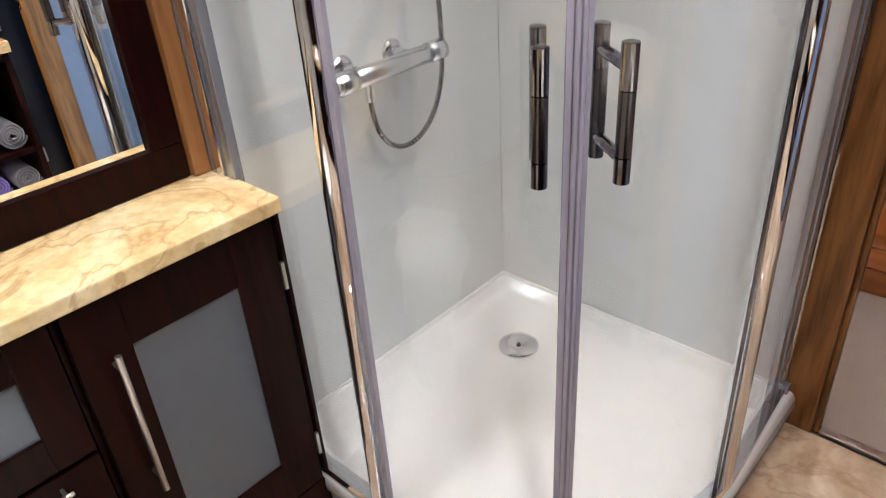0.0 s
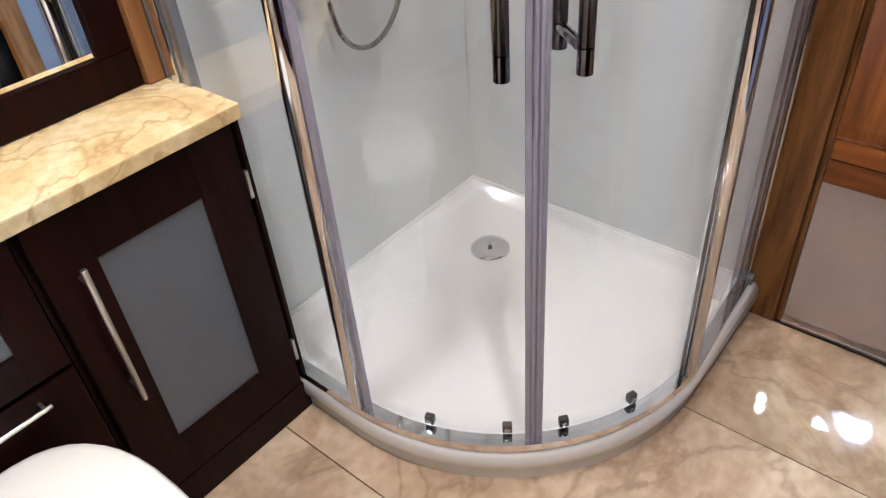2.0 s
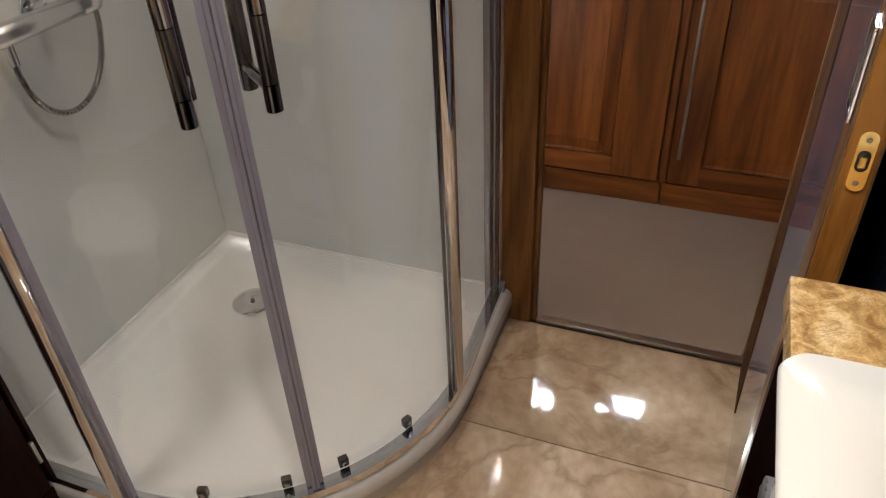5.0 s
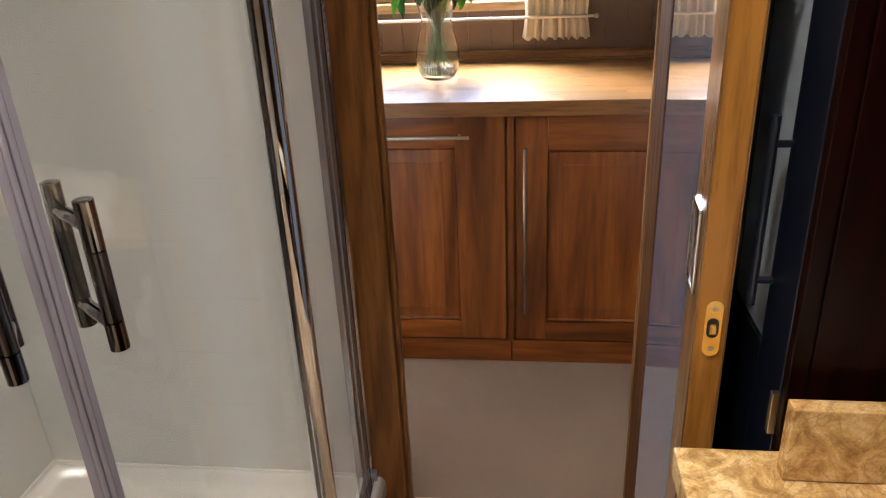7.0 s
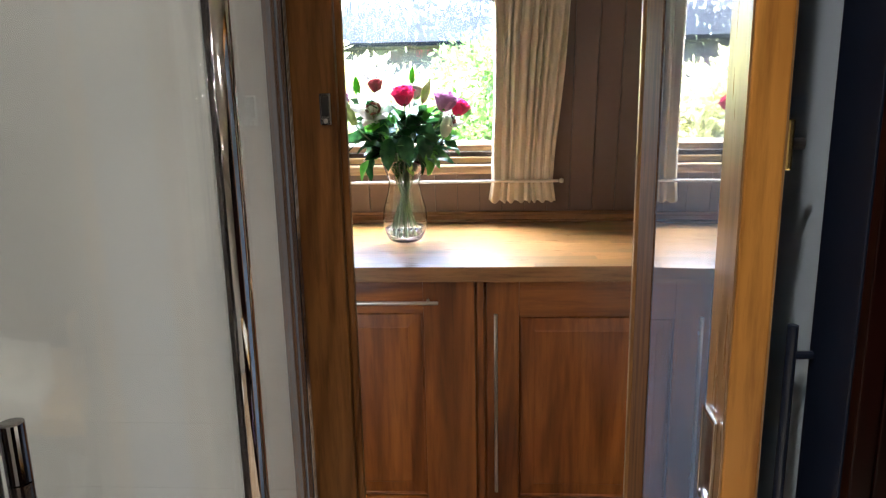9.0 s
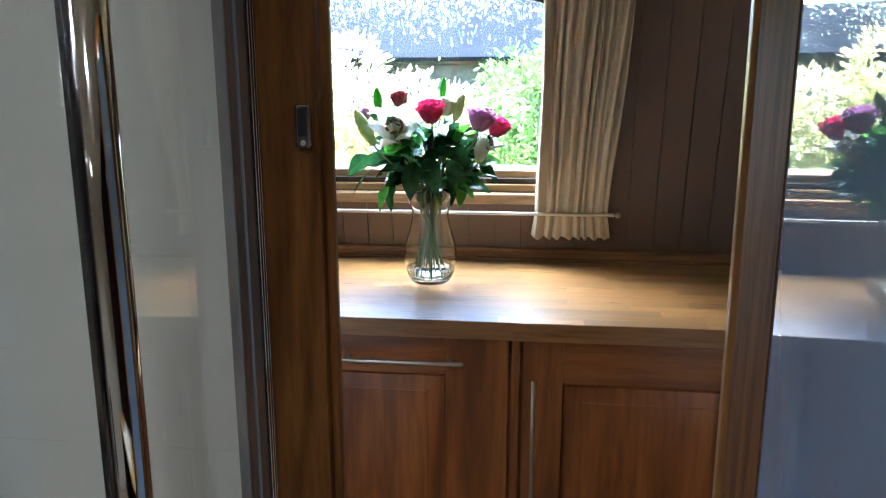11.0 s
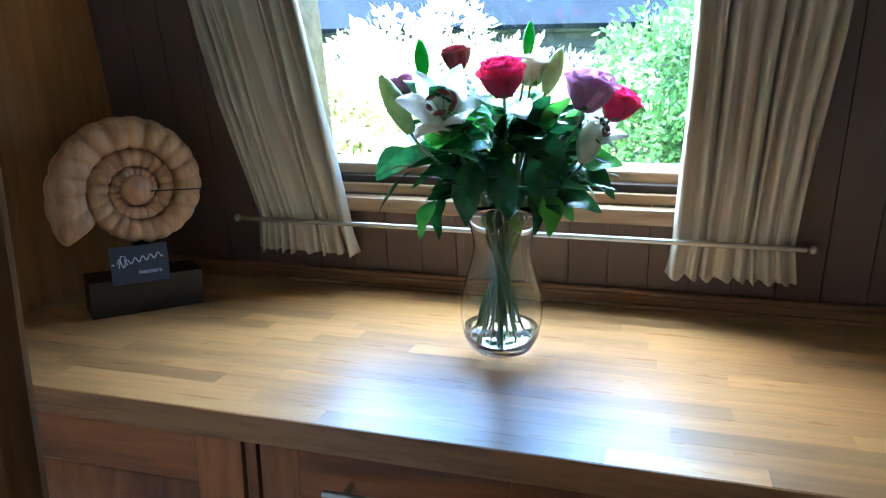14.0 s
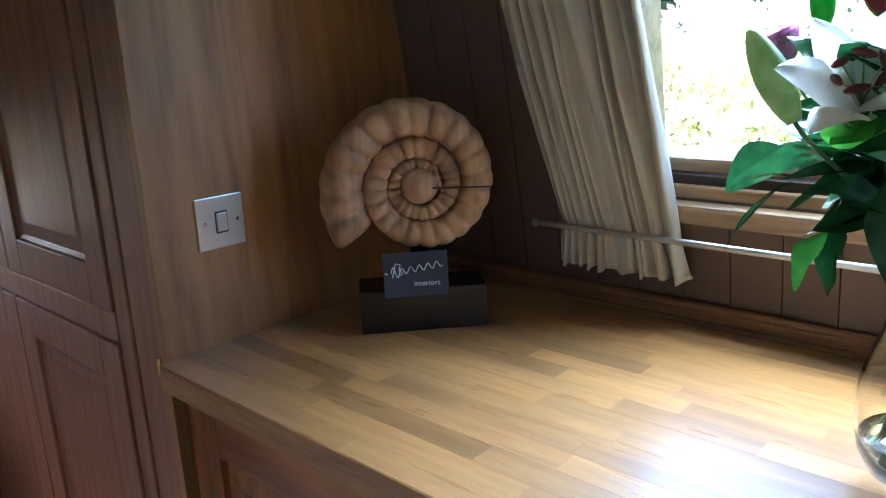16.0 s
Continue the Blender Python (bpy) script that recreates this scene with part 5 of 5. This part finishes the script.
# ---- books beyond the worktop's end ----
rng = random.Random(21)
SPINE_GREY = painted("faded_print", (0.12, 0.14, 0.14), 0.6, 0.2, 150.0, 0.1)
shelf = thing("book_shelf", "low dark shelf beyond the worktop", "shelf")
part("board", box(2.45, 3.02, -0.98, -0.466, 0.66, 0.685, 0.002), WARDROBE, shelf)
part("upright", box(2.45, 3.02, -0.98, -0.96, 0.005, 0.66, 0.002), WARDROBE, shelf)
part("upright", box(2.45, 3.02, -0.49, -0.47, 0.005, 0.66, 0.002), WARDROBE, shelf)
y = -0.468
for k in range(12):
    t = rng.uniform(0.022, 0.034)
    h, dpt = rng.uniform(0.236, 0.246), rng.uniform(0.112, 0.122)
    x0 = 2.880 - rng.uniform(0, 0.004)
    tint = ((0.012, 0.048, 0.038), (0.014, 0.040, 0.042), (0.022, 0.026, 0.034), (0.012, 0.014, 0.02))[min(3, k)] if k < 4 else rng.choice(((0.014, 0.04, 0.04), (0.02, 0.024, 0.032)))
    cover = painted("book_cloth", tint, 0.5, 0.1, 200.0, 0.3)
    b = thing("book", "dark green cloth-bound book standing on a shelf", "book", "row of books")
    part("cover", box(x0, x0 + dpt, y - t, y, 0.686, 0.686 + h, 0.003), cover, b)
    part("page_block", box(x0 + 0.006, x0 + dpt + 0.001, y - t + 0.003, y - 0.003, 0.690, 0.684 + h + 0.0025), PLASTER, b)
    part("spine_label", box(x0 - 0.0008, x0 + 0.0006, y - t + 0.004, y - 0.004, 0.686 + h - 0.075, 0.686 + h - 0.028), SPINE_GREY, b)
    for z in (h - 0.018, h - 0.085):
        part("spine_band", box(x0 - 0.0008, x0 + 0.0006, y - t + 0.001, y - 0.001, 0.686 + z, 0.688 + z), SPINE_GREY, b)
    y -= t + 0.001

# ---- garden beyond the window ----
whole("ground", box(3.35, 120, -80, 80, -0.9, -0.8), LAWN, "green lawn of the garden", kind="structure")


def foliage(name, centre, size, n, leaf, mat, label, seed, lumps=48):
    """A shrub as many small leaves set on uneven lumps."""
    r = np.random.default_rng(seed)
    cs = r.normal(size=(lumps, 3))
    cs = cs / np.linalg.norm(cs, axis=1)[:, None] * r.uniform(0.15, 0.8, (lumps, 1)) * size + centre
    rr = r.uniform(0.22, 0.42, lumps) * min(size)
    which = r.integers(0, lumps, n)
    d = r.normal(size=(n, 3))
    d /= np.linalg.norm(d, axis=1)[:, None]
    p = cs[which] + d * rr[which, None] * r.uniform(0.7, 1.08, (n, 1))
    a = r.normal(size=(n, 3)) * 0.6 + d
    a /= np.linalg.norm(a, axis=1)[:, None]
    b = np.cross(a, r.normal(size=(n, 3)))
    b /= np.linalg.norm(b, axis=1)[:, None]
    ln = r.uniform(0.6, 1.4, (n, 1)) * leaf
    verts = np.stack([p, p + a * ln * 0.5 + b * ln * 0.22, p + a * ln, p + a * ln * 0.5 - b * ln * 0.22], 1).reshape(-1, 3)
    me = bpy.data.meshes.new(name)
    me.from_pydata(verts.tolist(), [], [(4 * k, 4 * k + 1, 4 * k + 2, 4 * k + 3) for k in range(n)])
    me.materials.append(mat)
    return tagged(new(name, me), label, "shrub", "garden shrubs", "stuff")


foliage("shrub", np.array([6.5, 2.35, 0.80]), np.array([0.9, 1.5, 1.40]), 30000, 0.075, GOLD_HEDGE, "golden yellow sunlit garden shrub", 1)
foliage("shrub", np.array([7.1, 1.05, 0.62]), np.array([0.9, 1.15, 1.28]), 24000, 0.075, GOLD_HEDGE, "pale yellow sunlit garden shrub", 2)
foliage("shrub", np.array([6.3, -0.30, 0.95]), np.array([0.8, 1.05, 1.32]), 34000, 0.055, HEDGE, "bright green feathery conifer shrub", 3)
foliage("shrub", np.array([6.6, -2.7, 0.5]), np.array([0.9, 1.2, 1.15]), 16000, 0.08, HEDGE, "green garden shrub", 4)
foliage("shrub", np.array([6.9, 4.6, 0.6]), np.array([0.9, 1.5, 1.15]), 14000, 0.08, GOLD_HEDGE, "yellow-green garden shrub", 5)
shed = thing("garden_shed", "grey weatherboarded garden building behind the shrubs", "shed")
part("wall", box(9.05, 11.5, -5.5, 7.5, -0.8, 1.85), FENCE, shed)
for k in range(18):
    z = -0.7 + 0.145 * k
    part("weatherboard", box(9.01 - 0.0, 9.05, -5.5, 7.5, z, z + 0.14, 0.004, Matrix.Rotation(0, 4, "Y")), FENCE, shed)
for y in (-3.2, -1.4, 0.45, 2.3, 4.1):
    part("post", box(8.985, 9.012, y, y + 0.09, -0.8, 1.84, 0.006), FENCE, shed)
part("roof", box(-0.3, 2.6, -5.8, 7.8, 0, 0.05, 0.01, Matrix.Translation((8.95, 0, 1.88)) @ Matrix.Rotation(radians(-20), 4, "Y")), SLATE, shed)
# ---- pieces of the large surfaces ----
EDGE_STRIP = wood("worktop_edge", (0.36, 0.17, 0.055), (0.20, 0.08, 0.025), "y", 80, 0.32, 0.1, 0.2)
top = thing("worktop", "golden oak butcher-block worktop with glossy oil finish", "worktop")
rng = random.Random(4)
TX0, TX1, TY0, TY1 = 2.361, 3.028, -0.443, 1.4575
rows_n = 16
step = (TX1 - TX0) / rows_n
part("core", box(TX0 + 0.002, TX1 - 0.002, TY0 + 0.002, TY1 - 0.002, 0.865, 0.888), TRIM_OAK, top)
part("front_edge", box(TX0 - 0.003, TX0 - 0.0002, TY0, TY1, 0.859, 0.9024, 0.001), EDGE_STRIP, top)
for i in range(rows_n):
    y = TY0
    while y < TY1 - 0.001:
        ln = rng.uniform(0.18, 0.42)
        e = TY1 if y + ln > TY1 - 0.12 else y + ln
        piece("stave", top, STAVE, TX0 + i * step, TX0 + (i + 1) * step - 0.0002, y, e - 0.0002, 0.8885, 0.903 - rng.uniform(0, 0.0002))
        y = e
# boards of the leaning wall, broken round the window
k = -12
while True:
    y0 = -0.0947 + 0.0812 * k
    y1 = y0 + 0.0790
    k += 1
    if y0 > 2.8:
        break
    if y1 < -0.99:
        continue
    spans = [(0.034, 1.34)]
    if y1 > WY0 - 0.005 and y0 < WY1 + 0.005:
        spans = [(0.034, WZ0 - 0.036), (WZ1 + 0.03, 1.34)]
    for z0, z1 in spans:
        if y0 < WY0 < y1 and z0 == 0.034 and z1 > 1:
            continue
        ob = piece("board", wall, BROWN, 0.0, 0.012, y0, y1, z0, z1)
